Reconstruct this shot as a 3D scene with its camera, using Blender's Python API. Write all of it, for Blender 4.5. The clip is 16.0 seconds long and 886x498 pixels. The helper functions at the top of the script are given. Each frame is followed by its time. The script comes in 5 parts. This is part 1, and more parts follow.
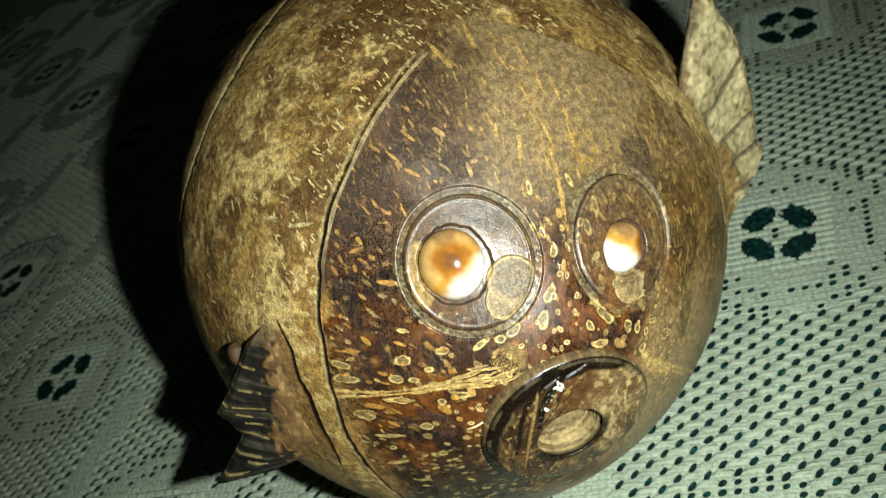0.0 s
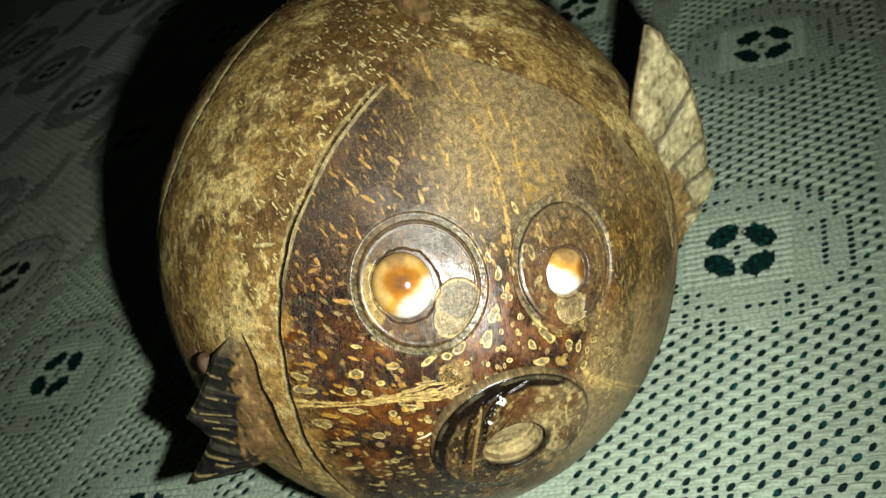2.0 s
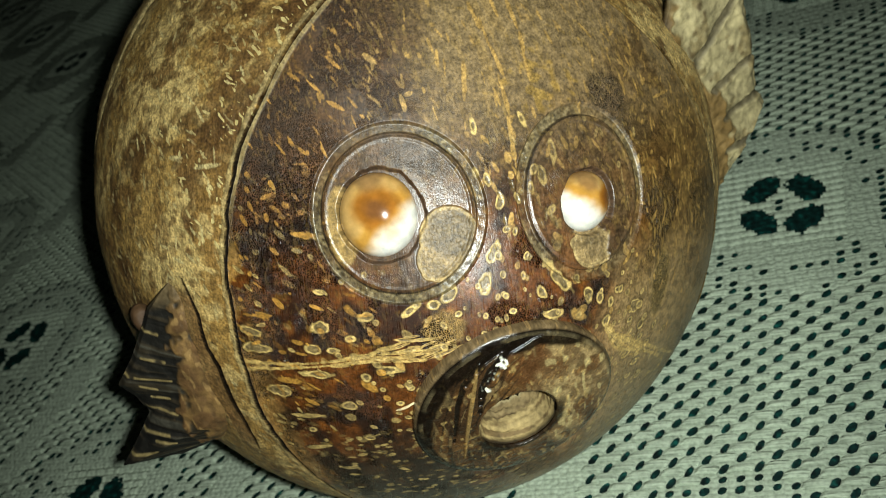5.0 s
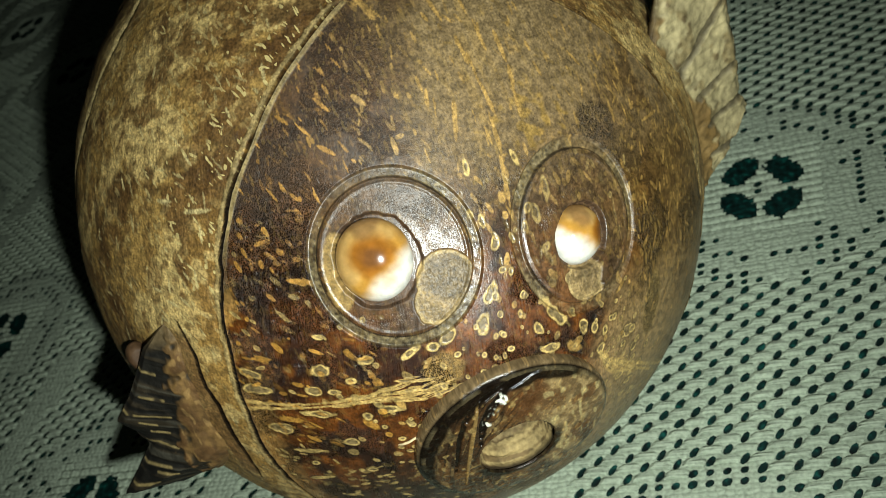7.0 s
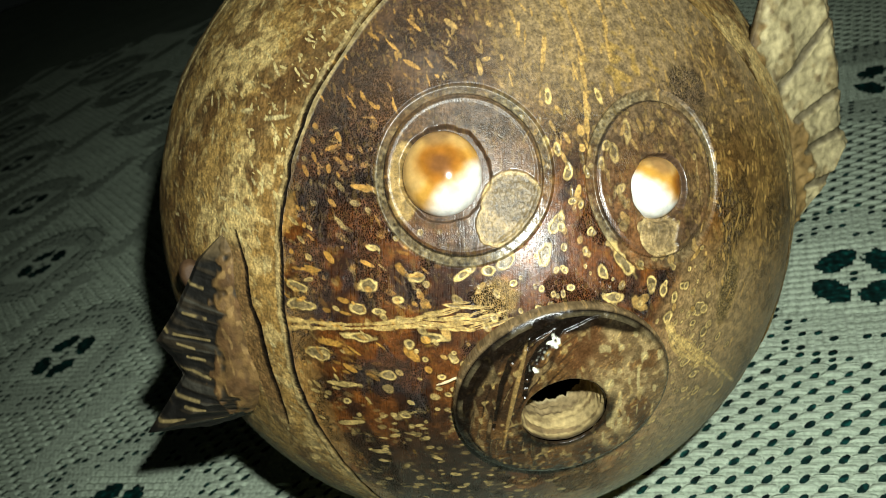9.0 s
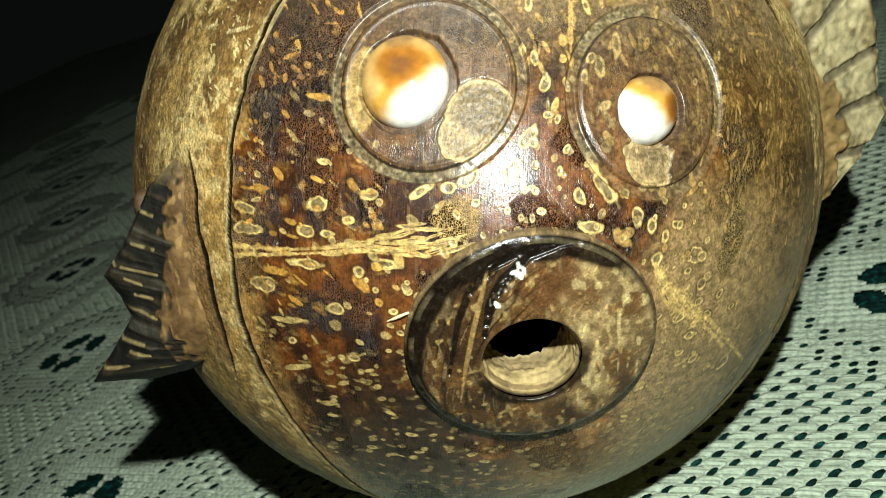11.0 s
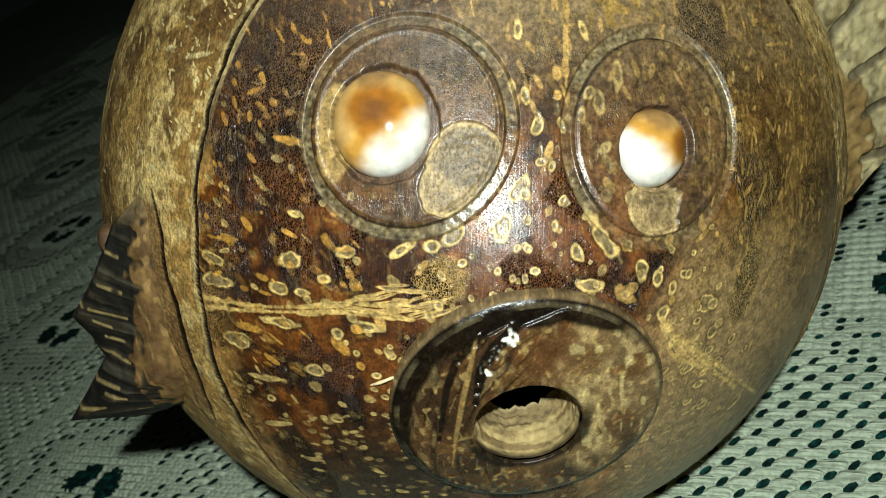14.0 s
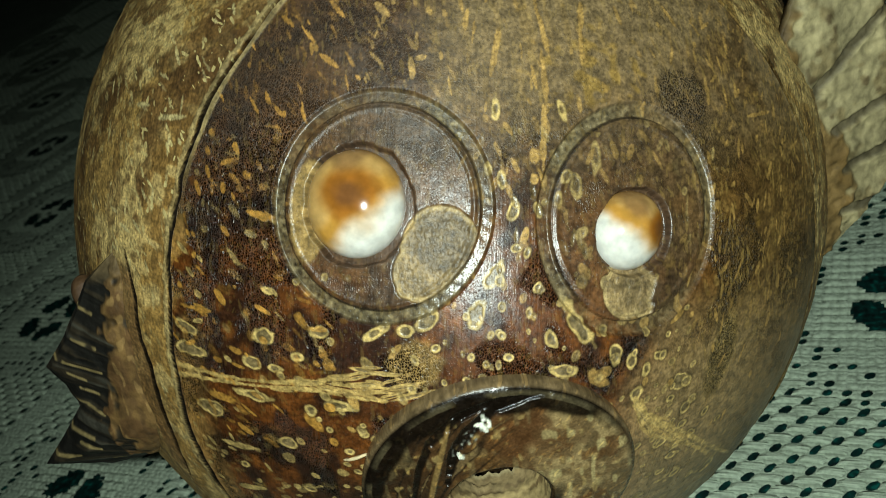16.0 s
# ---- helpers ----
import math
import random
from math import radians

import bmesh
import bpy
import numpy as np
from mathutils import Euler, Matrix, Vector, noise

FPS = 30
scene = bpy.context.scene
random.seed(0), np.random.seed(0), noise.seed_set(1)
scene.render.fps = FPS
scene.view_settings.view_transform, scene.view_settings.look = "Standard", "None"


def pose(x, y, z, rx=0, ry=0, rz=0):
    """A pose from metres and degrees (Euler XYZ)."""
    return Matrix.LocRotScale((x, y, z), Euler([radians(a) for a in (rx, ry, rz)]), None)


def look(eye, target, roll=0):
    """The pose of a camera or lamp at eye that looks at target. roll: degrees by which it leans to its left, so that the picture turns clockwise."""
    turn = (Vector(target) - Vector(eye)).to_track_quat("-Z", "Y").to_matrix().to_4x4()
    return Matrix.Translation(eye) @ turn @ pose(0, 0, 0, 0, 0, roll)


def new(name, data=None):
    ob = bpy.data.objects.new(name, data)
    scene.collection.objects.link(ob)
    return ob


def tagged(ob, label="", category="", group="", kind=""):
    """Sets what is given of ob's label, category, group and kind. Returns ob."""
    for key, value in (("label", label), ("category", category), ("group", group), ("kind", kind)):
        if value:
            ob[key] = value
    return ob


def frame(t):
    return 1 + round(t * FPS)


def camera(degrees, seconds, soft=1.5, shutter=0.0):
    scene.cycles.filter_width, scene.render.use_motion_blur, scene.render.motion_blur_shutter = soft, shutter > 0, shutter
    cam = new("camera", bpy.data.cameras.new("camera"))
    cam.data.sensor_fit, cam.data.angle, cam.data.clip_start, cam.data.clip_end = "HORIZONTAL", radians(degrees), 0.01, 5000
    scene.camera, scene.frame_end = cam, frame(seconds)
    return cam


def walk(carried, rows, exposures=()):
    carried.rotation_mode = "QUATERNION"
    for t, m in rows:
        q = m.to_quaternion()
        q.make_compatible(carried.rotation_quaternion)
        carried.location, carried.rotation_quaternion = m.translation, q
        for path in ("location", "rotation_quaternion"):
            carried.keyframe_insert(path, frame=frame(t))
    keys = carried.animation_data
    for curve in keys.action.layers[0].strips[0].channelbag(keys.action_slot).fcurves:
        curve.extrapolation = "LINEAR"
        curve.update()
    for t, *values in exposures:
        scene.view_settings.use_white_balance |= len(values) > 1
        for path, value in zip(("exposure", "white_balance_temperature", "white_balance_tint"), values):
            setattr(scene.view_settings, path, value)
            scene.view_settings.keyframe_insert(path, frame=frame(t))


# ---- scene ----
cam = camera(54.2, 16.0, soft=0.8)
cam.data.dof.use_dof = True
cam.data.dof.focus_distance = 0.094
cam.data.dof.aperture_fstop = 75.0
# seconds, eye, then yaw, pitch and roll in degrees
PATH = [
    (0, 0.03633, -0.1197, 0.14709, 16.728, -36.447, -27.632),
    (0.5, 0.03874, -0.12167, 0.15084, 17.809, -36.477, -27.385),
    (1, 0.04162, -0.12319, 0.15415, 18.222, -36.088, -27.523),
    (1.5, 0.04471, -0.12689, 0.15607, 18.326, -36.148, -27.392),
    (2, 0.04702, -0.12336, 0.15187, 17.471, -36.548, -27.095),
    (2.5, 0.04605, -0.11841, 0.15086, 17.918, -36.398, -27.057),
    (3, 0.04032, -0.11381, 0.13145, 17.952, -36.289, -26.325),
    (3.5, 0.04038, -0.11003, 0.12902, 18.321, -36.173, -26.632),
    (4, 0.04092, -0.1086, 0.1283, 18.591, -36.318, -26.718),
    (4.2, 0.04107, -0.10863, 0.1283, 18.598, -36.483, -26.861),
    (6.3, 0.03998, -0.103, 0.13376, 18.549, -37.807, -27.895),
    (6.5, 0.04004, -0.10181, 0.13514, 18.539, -38.729, -28.145),
    (7, 0.04137, -0.09954, 0.13892, 18.9, -41.603, -29.538),
    (7.5, 0.04279, -0.09952, 0.14594, 20.181, -43.767, -30.19),
    (8, 0.04285, -0.10191, 0.15652, 20.962, -44.872, -30.439),
    (8.5, 0.03797, -0.1041, 0.14728, 18.661, -42.176, -27.983),
    (9, 0.03547, -0.11536, 0.11386, 18.823, -28.5, -21.002),
    (9.2, 0.03898, -0.11995, 0.10495, 19.02, -25.421, -18.646),
    (11.3, 0.0396, -0.10896, 0.09229, 21.522, -22.895, -19.303),
    (11.5, 0.03996, -0.10764, 0.09228, 21.605, -23.381, -19.644),
    (12, 0.04033, -0.10754, 0.09214, 21.848, -23.563, -19.958),
    (12.5, 0.03994, -0.10638, 0.09161, 21.808, -23.588, -20.049),
    (13, 0.04073, -0.10064, 0.09329, 21.57, -25.661, -20.853),
    (13.5, 0.0415, -0.09746, 0.09713, 22.729, -26.178, -21.246),
    (14, 0.04113, -0.09754, 0.09995, 24.186, -28.084, -21.729),
    (14.5, 0.04218, -0.09634, 0.10252, 24.046, -28.408, -21.837),
    (15, 0.04092, -0.09599, 0.10242, 24.053, -28.945, -21.526),
    (15.5, 0.04199, -0.09248, 0.10507, 23.786, -30.079, -21.094),
    (16, 0.04376, -0.0904, 0.10841, 24.565, -30.954, -21.219),
]


def aim(x, y, z, yaw, pitch, roll):
    """The pose of the eye from its place and its yaw, pitch and roll."""
    a, b = radians(yaw), radians(pitch)
    ahead = Vector((-math.sin(a) * math.cos(b), math.cos(a) * math.cos(b), math.sin(b)))
    eye = Vector((x, y, z))
    return look(eye, eye + ahead, roll)


EXPOSURES = [(0.0, 0.01, 6500, 10), (2.0, 0.06, 6500, 10), (2.5, 0.08, 6500, 10), (3.0, -0.1, 6500, 10), (3.5, -0.05, 6500, 10), (4.0, -0.42, 6500, 10), (6.5, -0.44, 6500, 10), (7.5, -0.45, 6500, 10), (8.0, -0.25, 6500, 10), (8.5, -0.18, 6500, 10), (9.0, -0.1, 6500, 10), (11.5, 0.24, 6500, 10), (12.0, 0.06, 6500, 10), (12.5, 0.09, 6500, 10), (13.0, 0.06, 6500, 10), (13.5, -0.2, 6500, 10), (14.0, -0.32, 6450, 9), (14.5, -0.34, 6400, 8), (15.0, -0.38, 6350, 6), (15.5, -0.34, 6300, 4), (16.0, -0.8, 6250, 2)]
walk(cam, [(t, aim(*row)) for t, *row in PATH], EXPOSURES)

# ---- light: a dark room and one small white lamp ----
world = bpy.data.worlds.new("night_room")
scene.world = world
world.use_nodes = True
world.node_tree.nodes["Background"].inputs[0].default_value = (0.55, 0.7, 0.6, 1)
world.node_tree.nodes["Background"].inputs[1].default_value = 0.0045
lamp_data = bpy.data.lights.new("torch_lamp", "SPOT")
lamp_data.energy = 1.52
lamp_data.color = (0.92, 1.0, 0.94)
lamp_data.shadow_soft_size = 0.002
lamp_data.spot_size = radians(91)
lamp_data.spot_blend = 1.0
lamp = new("torch_lamp", lamp_data)
lamp.matrix_world = look((0.0525, -0.1130, 0.1330), (0.003, 0.002, 0.040))

# ---- small helpers ----
rng = np.random.RandomState(7)


def hash3(i, j, k, seed):
    n = (i * 374761393 + j * 668265263 + k * 2147483647 + seed * 1274126177) & 0xFFFFFFFF
    n = ((n ^ (n >> 13)) * 1274126177) & 0xFFFFFFFF
    return ((n ^ (n >> 16)) & 0xFFFF) / 65535.0


def grain(p, size, seed=0):
    """Smooth value noise, 0 to 1, of the points p with lumps of the given size (one number or three)."""
    q = p / np.asarray(size, float)
    i = np.floor(q).astype(np.int64)
    w = q - i
    w = w * w * (3 - 2 * w)
    out = 0
    for dx in (0, 1):
        for dy in (0, 1):
            for dz in (0, 1):
                h = hash3(i[:, 0] + dx, i[:, 1] + dy, i[:, 2] + dz, seed)
                out = out + h * np.where(dx, w[:, 0], 1 - w[:, 0]) * np.where(dy, w[:, 1], 1 - w[:, 1]) * np.where(dz, w[:, 2], 1 - w[:, 2])
    return out


def step(lo, hi, x):
    s = np.clip((x - lo) / (hi - lo), 0, 1)
    return s * s * (3 - 2 * s)


def blend(a, b, w):
    return a + (np.asarray(b) - a) * np.asarray(w)[:, None]


def mesh_from(name, verts, faces, smooth=True):
    me = bpy.data.meshes.new(name)
    me.from_pydata([tuple(v) for v in np.asarray(verts).tolist()], [], faces)
    me.update()
    if smooth:
        me.polygons.foreach_set("use_smooth", np.ones(len(me.polygons), bool))
    return me


def paint(me, name, values):
    """A colour or a number for every vertex."""
    values = np.asarray(values, np.float32)
    if values.ndim == 2:
        att = me.attributes.new(name, "FLOAT_COLOR", "POINT")
        att.data.foreach_set("color", np.c_[values, np.ones(len(values), np.float32)].ravel())
    else:
        att = me.attributes.new(name, "FLOAT", "POINT")
        att.data.foreach_set("value", values)


def part(name, me, material, parent, label=""):
    ob = new(name, me)
    me.materials.append(material)
    ob.parent = parent
    if label:
        tagged(ob, label)
    return ob


# ---- materials ----
def material(name, rough=0.5):
    mat = bpy.data.materials.new(name)
    mat.use_nodes = True
    t = mat.node_tree
    bsdf = t.nodes["Principled BSDF"]
    bsdf.inputs["Roughness"].default_value = rough
    return mat, t, bsdf


def node(t, kind, **values):
    n = t.nodes.new(kind)
    for key, v in values.items():
        n.inputs[key.replace("_", " ")].default_value = v
    return n


def attribute(t, name):
    n = t.nodes.new("ShaderNodeAttribute")
    n.attribute_name = name
    return n


def maths(t, how, a, b):
    n = t.nodes.new("ShaderNodeMath")
    n.operation = how
    for k, v in enumerate((a, b)):
        if isinstance(v, (int, float)):
            n.inputs[k].default_value = v
        else:
            t.links.new(v, n.inputs[k])
    return n.outputs[0]


def mixed(t, how, fac, a, b):
    n = t.nodes.new("ShaderNodeMix")
    n.data_type, n.blend_type = "RGBA", how
    for k, v in ((0, fac), (6, a), (7, b)):
        if isinstance(v, (int, float, tuple)):
            n.inputs[k].default_value = v
        else:
            t.links.new(v, n.inputs[k])
    return n.outputs[2]


def ramp(t, value, *stops):
    n = t.nodes.new("ShaderNodeValToRGB")
    e = n.color_ramp.elements
    while len(e) < len(stops):
        e.new(0.5)
    for k, (at, c) in enumerate(stops):
        e[k].position, e[k].color = at, (c, c, c, 1) if isinstance(c, (int, float)) else (*c, 1)
    t.links.new(value, n.inputs[0])
    return n.outputs[0]


def noise_at(t, coords, scale, detail=3.0, stretch=None):
    if stretch:
        m = t.nodes.new("ShaderNodeMapping")
        m.inputs["Scale"].default_value = stretch
        t.links.new(coords, m.inputs[0])
        coords = m.outputs[0]
    n = node(t, "ShaderNodeTexNoise", Scale=scale, Detail=detail)
    t.links.new(coords, n.inputs["Vector"])
    return n.outputs["Fac"]


def bumped(t, bsdf, height, strength, distance):
    b = node(t, "ShaderNodeBump", Strength=strength, Distance=distance)
    t.links.new(height, b.inputs["Height"])
    t.links.new(b.outputs[0], bsdf.inputs["Normal"])


def flecks(t, pos, turn, long, wide, share):
    """Short pale dashes, crisp at any size: 0 to 1, with one size, turn and share of the cells."""
    r = t.nodes.new("ShaderNodeMapping")
    r.inputs["Rotation"].default_value = (0, 0, radians(-turn))
    t.links.new(pos, r.inputs[0])
    wave = node(t, "ShaderNodeTexNoise", Scale=0.35, Detail=2.0)
    t.links.new(r.outputs[0], wave.inputs["Vector"])
    sway = t.nodes.new("ShaderNodeVectorMath")
    sway.operation = "MULTIPLY_ADD"
    sway.inputs[1].default_value = (1.6, 1.6, 0)
    t.links.new(wave.outputs["Color"], sway.inputs[0])
    t.links.new(r.outputs[0], sway.inputs[2])
    m = t.nodes.new("ShaderNodeMapping")
    m.inputs["Scale"].default_value = (1 / long, 1 / wide, 1)
    t.links.new(sway.outputs[0], m.inputs[0])
    v = node(t, "ShaderNodeTexVoronoi", Scale=1.0)
    v.voronoi_dimensions = "2D"
    t.links.new(m.outputs[0], v.inputs["Vector"])
    split = t.nodes.new("ShaderNodeSeparateColor")
    t.links.new(v.outputs["Color"], split.inputs[0])
    reach = maths(t, "MULTIPLY", maths(t, "SUBTRACT", split.outputs[0], 1 - share), 0.55 / share)
    inside = maths(t, "SUBTRACT", reach, v.outputs["Distance"])
    return ramp(t, maths(t, "MULTIPLY", inside, 7.0), (0.0, 0.0), (0.7, 1.0))


def shell_material():
    mat, t, bsdf = material("coconut_shell")
    tint, rough, comb, chart, fleck, side = (attribute(t, n) for n in ("tint", "rough", "comb", "chart", "fleck", "side"))
    pos = chart.outputs["Vector"]
    longer = t.nodes.new("ShaderNodeMapping")
    longer.inputs["Scale"].default_value = (1.25, 0.8, 1)
    t.links.new(pos, longer.inputs[0])
    cells = node(t, "ShaderNodeTexVoronoi", Scale=3.3)
    cells.feature = "DISTANCE_TO_EDGE"
    t.links.new(longer.outputs[0], cells.inputs["Vector"])
    web = ramp(t, cells.outputs["Distance"], (0.03, 0.0), (0.20, 1.0))
    fine = noise_at(t, pos, 2.2, 4.0)
    broad = noise_at(t, pos, 0.7, 7.0)
    dark = mixed(t, "MULTIPLY", comb.outputs["Fac"], tint.outputs["Color"], ramp(t, web, (0.0, 1.1), (0.4, 0.36), (1.0, 0.04)))
    col = mixed(t, "MULTIPLY", 1.0, dark, ramp(t, fine, (0.28, 0.50), (0.5, 1.0), (0.74, 1.46)))
    col = mixed(t, "MULTIPLY", 1.0, col, ramp(t, broad, (0.40, 0.70), (0.60, 1.25)))
    husk = maths(t, "MAXIMUM", flecks(t, pos, 126, 2.4, 0.62, 0.22), maths(t, "MAXIMUM", flecks(t, pos, 100, 1.1, 0.75, 0.10), flecks(t, pos, 160, 2.0, 0.6, 0.06)))
    face = maths(t, "MAXIMUM", flecks(t, pos, 103, 2.4, 0.55, 0.30), flecks(t, pos, 82, 1.0, 0.42, 0.34))
    both = mixed(t, "MIX", side.outputs["Fac"], husk, face)
    hue = mixed(t, "MIX", side.outputs["Fac"], (0.56, 0.44, 0.18, 1), (0.46, 0.30, 0.08, 1))
    col = mixed(t, "MIX", maths(t, "MULTIPLY", fleck.outputs["Fac"], both), col, hue)
    t.links.new(col, bsdf.inputs["Base Color"])
    brush = noise_at(t, pos, 1.0, 4.0, (4.2, 0.22, 1.0))
    pit = maths(t, "MULTIPLY", web, comb.outputs["Fac"])
    r = maths(t, "ADD", rough.outputs["Fac"], maths(t, "MULTIPLY", maths(t, "SUBTRACT", brush, 0.5), 0.28))
    t.links.new(r, bsdf.inputs["Roughness"])
    gloss = maths(t, "SUBTRACT", maths(t, "ADD", 0.42, maths(t, "MULTIPLY", side.outputs["Fac"], 0.14)), maths(t, "MULTIPLY", pit, 0.5))
    t.links.new(maths(t, "MULTIPLY", gloss, ramp(t, rough.outputs["Fac"], (0.68, 1.0), (0.84, 0.0))), bsdf.inputs["Specular IOR Level"])
    h = maths(t, "ADD", maths(t, "MULTIPLY", maths(t, "MULTIPLY", brush, side.outputs["Fac"]), 0.17), maths(t, "MULTIPLY", fine, maths(t, "POWER", maths(t, "MULTIPLY", rough.outputs["Fac"], 1.35), 3.0)))
    h = maths(t, "ADD", h, maths(t, "MULTIPLY", pit, -0.45))
    h = maths(t, "ADD", h, maths(t, "MULTIPLY", noise_at(t, pos, 5.0, 2.0), 0.15))
    h = maths(t, "ADD", h, maths(t, "MULTIPLY", ramp(t, noise_at(t, pos, 4.2, 1.0), (0.60, 0.0), (0.74, 1.0)), 0.22))
    raw = maths(t, "SUBTRACT", 1.0, side.outputs["Fac"])
    h = maths(t, "ADD", h, maths(t, "MULTIPLY", noise_at(t, pos, 1.5, 6.0, (1.2, 0.8, 1.0)), maths(t, "MULTIPLY", raw, 1.8)))
    bumped(t, bsdf, h, 0.75, 0.00017)
    tangent = t.nodes.new("ShaderNodeTangent")
    tangent.direction_type, tangent.axis = "RADIAL", "Z"
    t.links.new(tangent.outputs[0], bsdf.inputs["Tangent"])
    t.links.new(maths(t, "MULTIPLY", side.outputs["Fac"], 0.6), bsdf.inputs["Anisotropic"])
    bsdf.inputs["Anisotropic Rotation"].default_value = 0.25
    t.links.new(maths(t, "MULTIPLY", side.outputs["Fac"], maths(t, "SUBTRACT", maths(t, "MULTIPLY", maths(t, "POWER", rough.outputs["Fac"], 2.0), 1.6), maths(t, "MULTIPLY", pit, 0.2))), bsdf.inputs["Coat Weight"])
    bsdf.inputs["Coat Roughness"].default_value = 0.48
    return mat


def husk_material(name, rough=0.6, grain_scale=900.0, depth=0.0003):
    mat, t, bsdf = material(name, rough)
    tint = attribute(t, "tint")
    pos = t.nodes.new("ShaderNodeTexCoord").outputs["Object"]
    fine = noise_at(t, pos, grain_scale, 5.0)
    coarse = noise_at(t, pos, grain_scale * 0.22, 4.0)
    col = mixed(t, "MULTIPLY", 1.0, tint.outputs["Color"], ramp(t, fine, (0.25, 0.55), (0.5, 1.0), (0.78, 1.4)))
    col = mixed(t, "MULTIPLY", 1.0, col, ramp(t, coarse, (0.3, 0.7), (0.7, 1.25)))
    t.links.new(col, bsdf.inputs["Base Color"])
    bumped(t, bsdf, maths(t, "ADD", fine, coarse), 0.6, depth)
    bsdf.inputs["Specular IOR Level"].default_value = 0.25
    return mat


def ring_material():
    """Dark varnished shell with gold flecks and a gritty gloss."""
    mat, t, bsdf = material("varnished_shell_ring", 0.26)
    tint, chart = attribute(t, "tint"), attribute(t, "chart").outputs["Vector"]
    fine, broad = noise_at(t, chart, 3.2, 5.0), noise_at(t, chart, 0.8, 4.0)
    col = mixed(t, "MULTIPLY", 1.0, tint.outputs["Color"], ramp(t, fine, (0.30, 0.72), (0.5, 0.97), (0.70, 1.2)))
    col = mixed(t, "MULTIPLY", 1.0, col, ramp(t, broad, (0.32, 0.76), (0.68, 1.16)))
    specks = maths(t, "MAXIMUM", flecks(t, chart, 70, 1.3, 0.5, 0.22), flecks(t, chart, 35, 0.6, 0.4, 0.12))
    light = mixed(t, "MULTIPLY", 1.0, tint.outputs["Color"], (2.4, 2.2, 1.7, 1))
    col = mixed(t, "MIX", maths(t, "MULTIPLY", specks, 0.4), col, light)
    t.links.new(col, bsdf.inputs["Base Color"])
    t.links.new(ramp(t, broad, (0.3, 0.13), (0.7, 0.34)), bsdf.inputs["Roughness"])
    bumped(t, bsdf, maths(t, "ADD", fine, maths(t, "MULTIPLY", specks, 0.3)), 0.5, 0.00009)
    bsdf.inputs["Specular IOR Level"].default_value = 0.30
    return mat


def bead_material():
    mat, t, bsdf = material("cowrie_shell", 0.12)
    tint = attribute(t, "tint")
    pos = t.nodes.new("ShaderNodeTexCoord").outputs["Object"]
    fine = noise_at(t, pos, 900.0, 4.0)
    t.links.new(mixed(t, "MULTIPLY", 1.0, tint.outputs["Color"], ramp(t, fine, (0.32, 0.80), (0.68, 1.10))), bsdf.inputs["Base Color"])
    bsdf.inputs["Subsurface Weight"].default_value = 0.06
    bsdf.inputs["Subsurface Radius"].default_value = (0.0012, 0.0008, 0.0005)
    bsdf.inputs["Coat Weight"].default_value = 0.4
    return mat


def lace_material():
    mat, t, bsdf = material("white_cotton_lace", 0.9)
    strand = attribute(t, "strand").outputs["Fac"]
    pos = t.nodes.new("ShaderNodeTexCoord").outputs["Object"]
    turned = t.nodes.new("ShaderNodeMapping")
    turned.inputs["Rotation"].default_value = (0, 0, radians(8.2))
    t.links.new(pos, turned.inputs[0])
    yarn = noise_at(t, turned.outputs[0], 520.0, 2.0, (0.32, 4.2, 1.0))
    fuzz = noise_at(t, turned.outputs[0], 1700.0, 3.0)
    soil = noise_at(t, pos, 28.0, 3.0)
    squeezed = t.nodes.new("ShaderNodeMapping")
    squeezed.inputs["Scale"].default_value = (700, 990, 1)
    t.links.new(turned.outputs[0], squeezed.inputs[0])
    loops = node(t, "ShaderNodeTexVoronoi", Scale=1.0, Randomness=0.4)
    loops.voronoi_dimensions = "2D"
    t.links.new(squeezed.outputs[0], loops.inputs["Vector"])
    loop = maths(t, "SUBTRACT", 1.0, loops.outputs["Distance"])
    relief = mixed(t, "MIX", strand, maths(t, "MULTIPLY", loop, 0.55), yarn)
    # colour darkens in the gaps between loops and threads: painted crease shade
    shade = mixed(t, "MIX", strand, ramp(t, loop, (0.22, 0.62), (0.62, 1.04)), ramp(t, yarn, (0.30, 0.60), (0.50, 1.06), (0.75, 1.2)))
    col = ramp(t, fuzz, (0.3, (0.37, 0.435, 0.32)), (0.5, (0.475, 0.555, 0.415)), (0.72, (0.545, 0.625, 0.475)))
    col = mixed(t, "MULTIPLY", 1.0, col, shade)
    col = mixed(t, "MULTIPLY", 1.0, col, ramp(t, soil, (0.3, 0.88), (0.7, 1.05)))
    t.links.new(col, bsdf.inputs["Base Color"])
    bumped(t, bsdf, maths(t, "ADD", relief, maths(t, "MULTIPLY", fuzz, 0.25)), 0.9, 0.0006)
    bsdf.inputs["Specular IOR Level"].default_value = 0.15
    return mat


def cover_material():
    mat, t, bsdf = material("dark_green_cover", 0.5)
    pos = t.nodes.new("ShaderNodeTexCoord").outputs["Object"]
    n = noise_at(t, pos, 750.0, 2.0)
    t.links.new(ramp(t, n, (0.35, (0.0004, 0.006, 0.005)), (0.57, (0.002, 0.028, 0.023)), (0.76, (0.007, 0.12, 0.095))), bsdf.inputs["Base Color"])
    bumped(t, bsdf, n, 0.4, 0.0005)
    return mat


SHELL, BEAD, LACE, COVER = shell_material(), bead_material(), lace_material(), cover_material()
LIP = ring_material()
FIN = husk_material("raw_husk_wood", 0.62, 800.0, 0.0004)
FIBRE = husk_material("cut_shell_edge", 0.75, 1300.0, 0.0003)

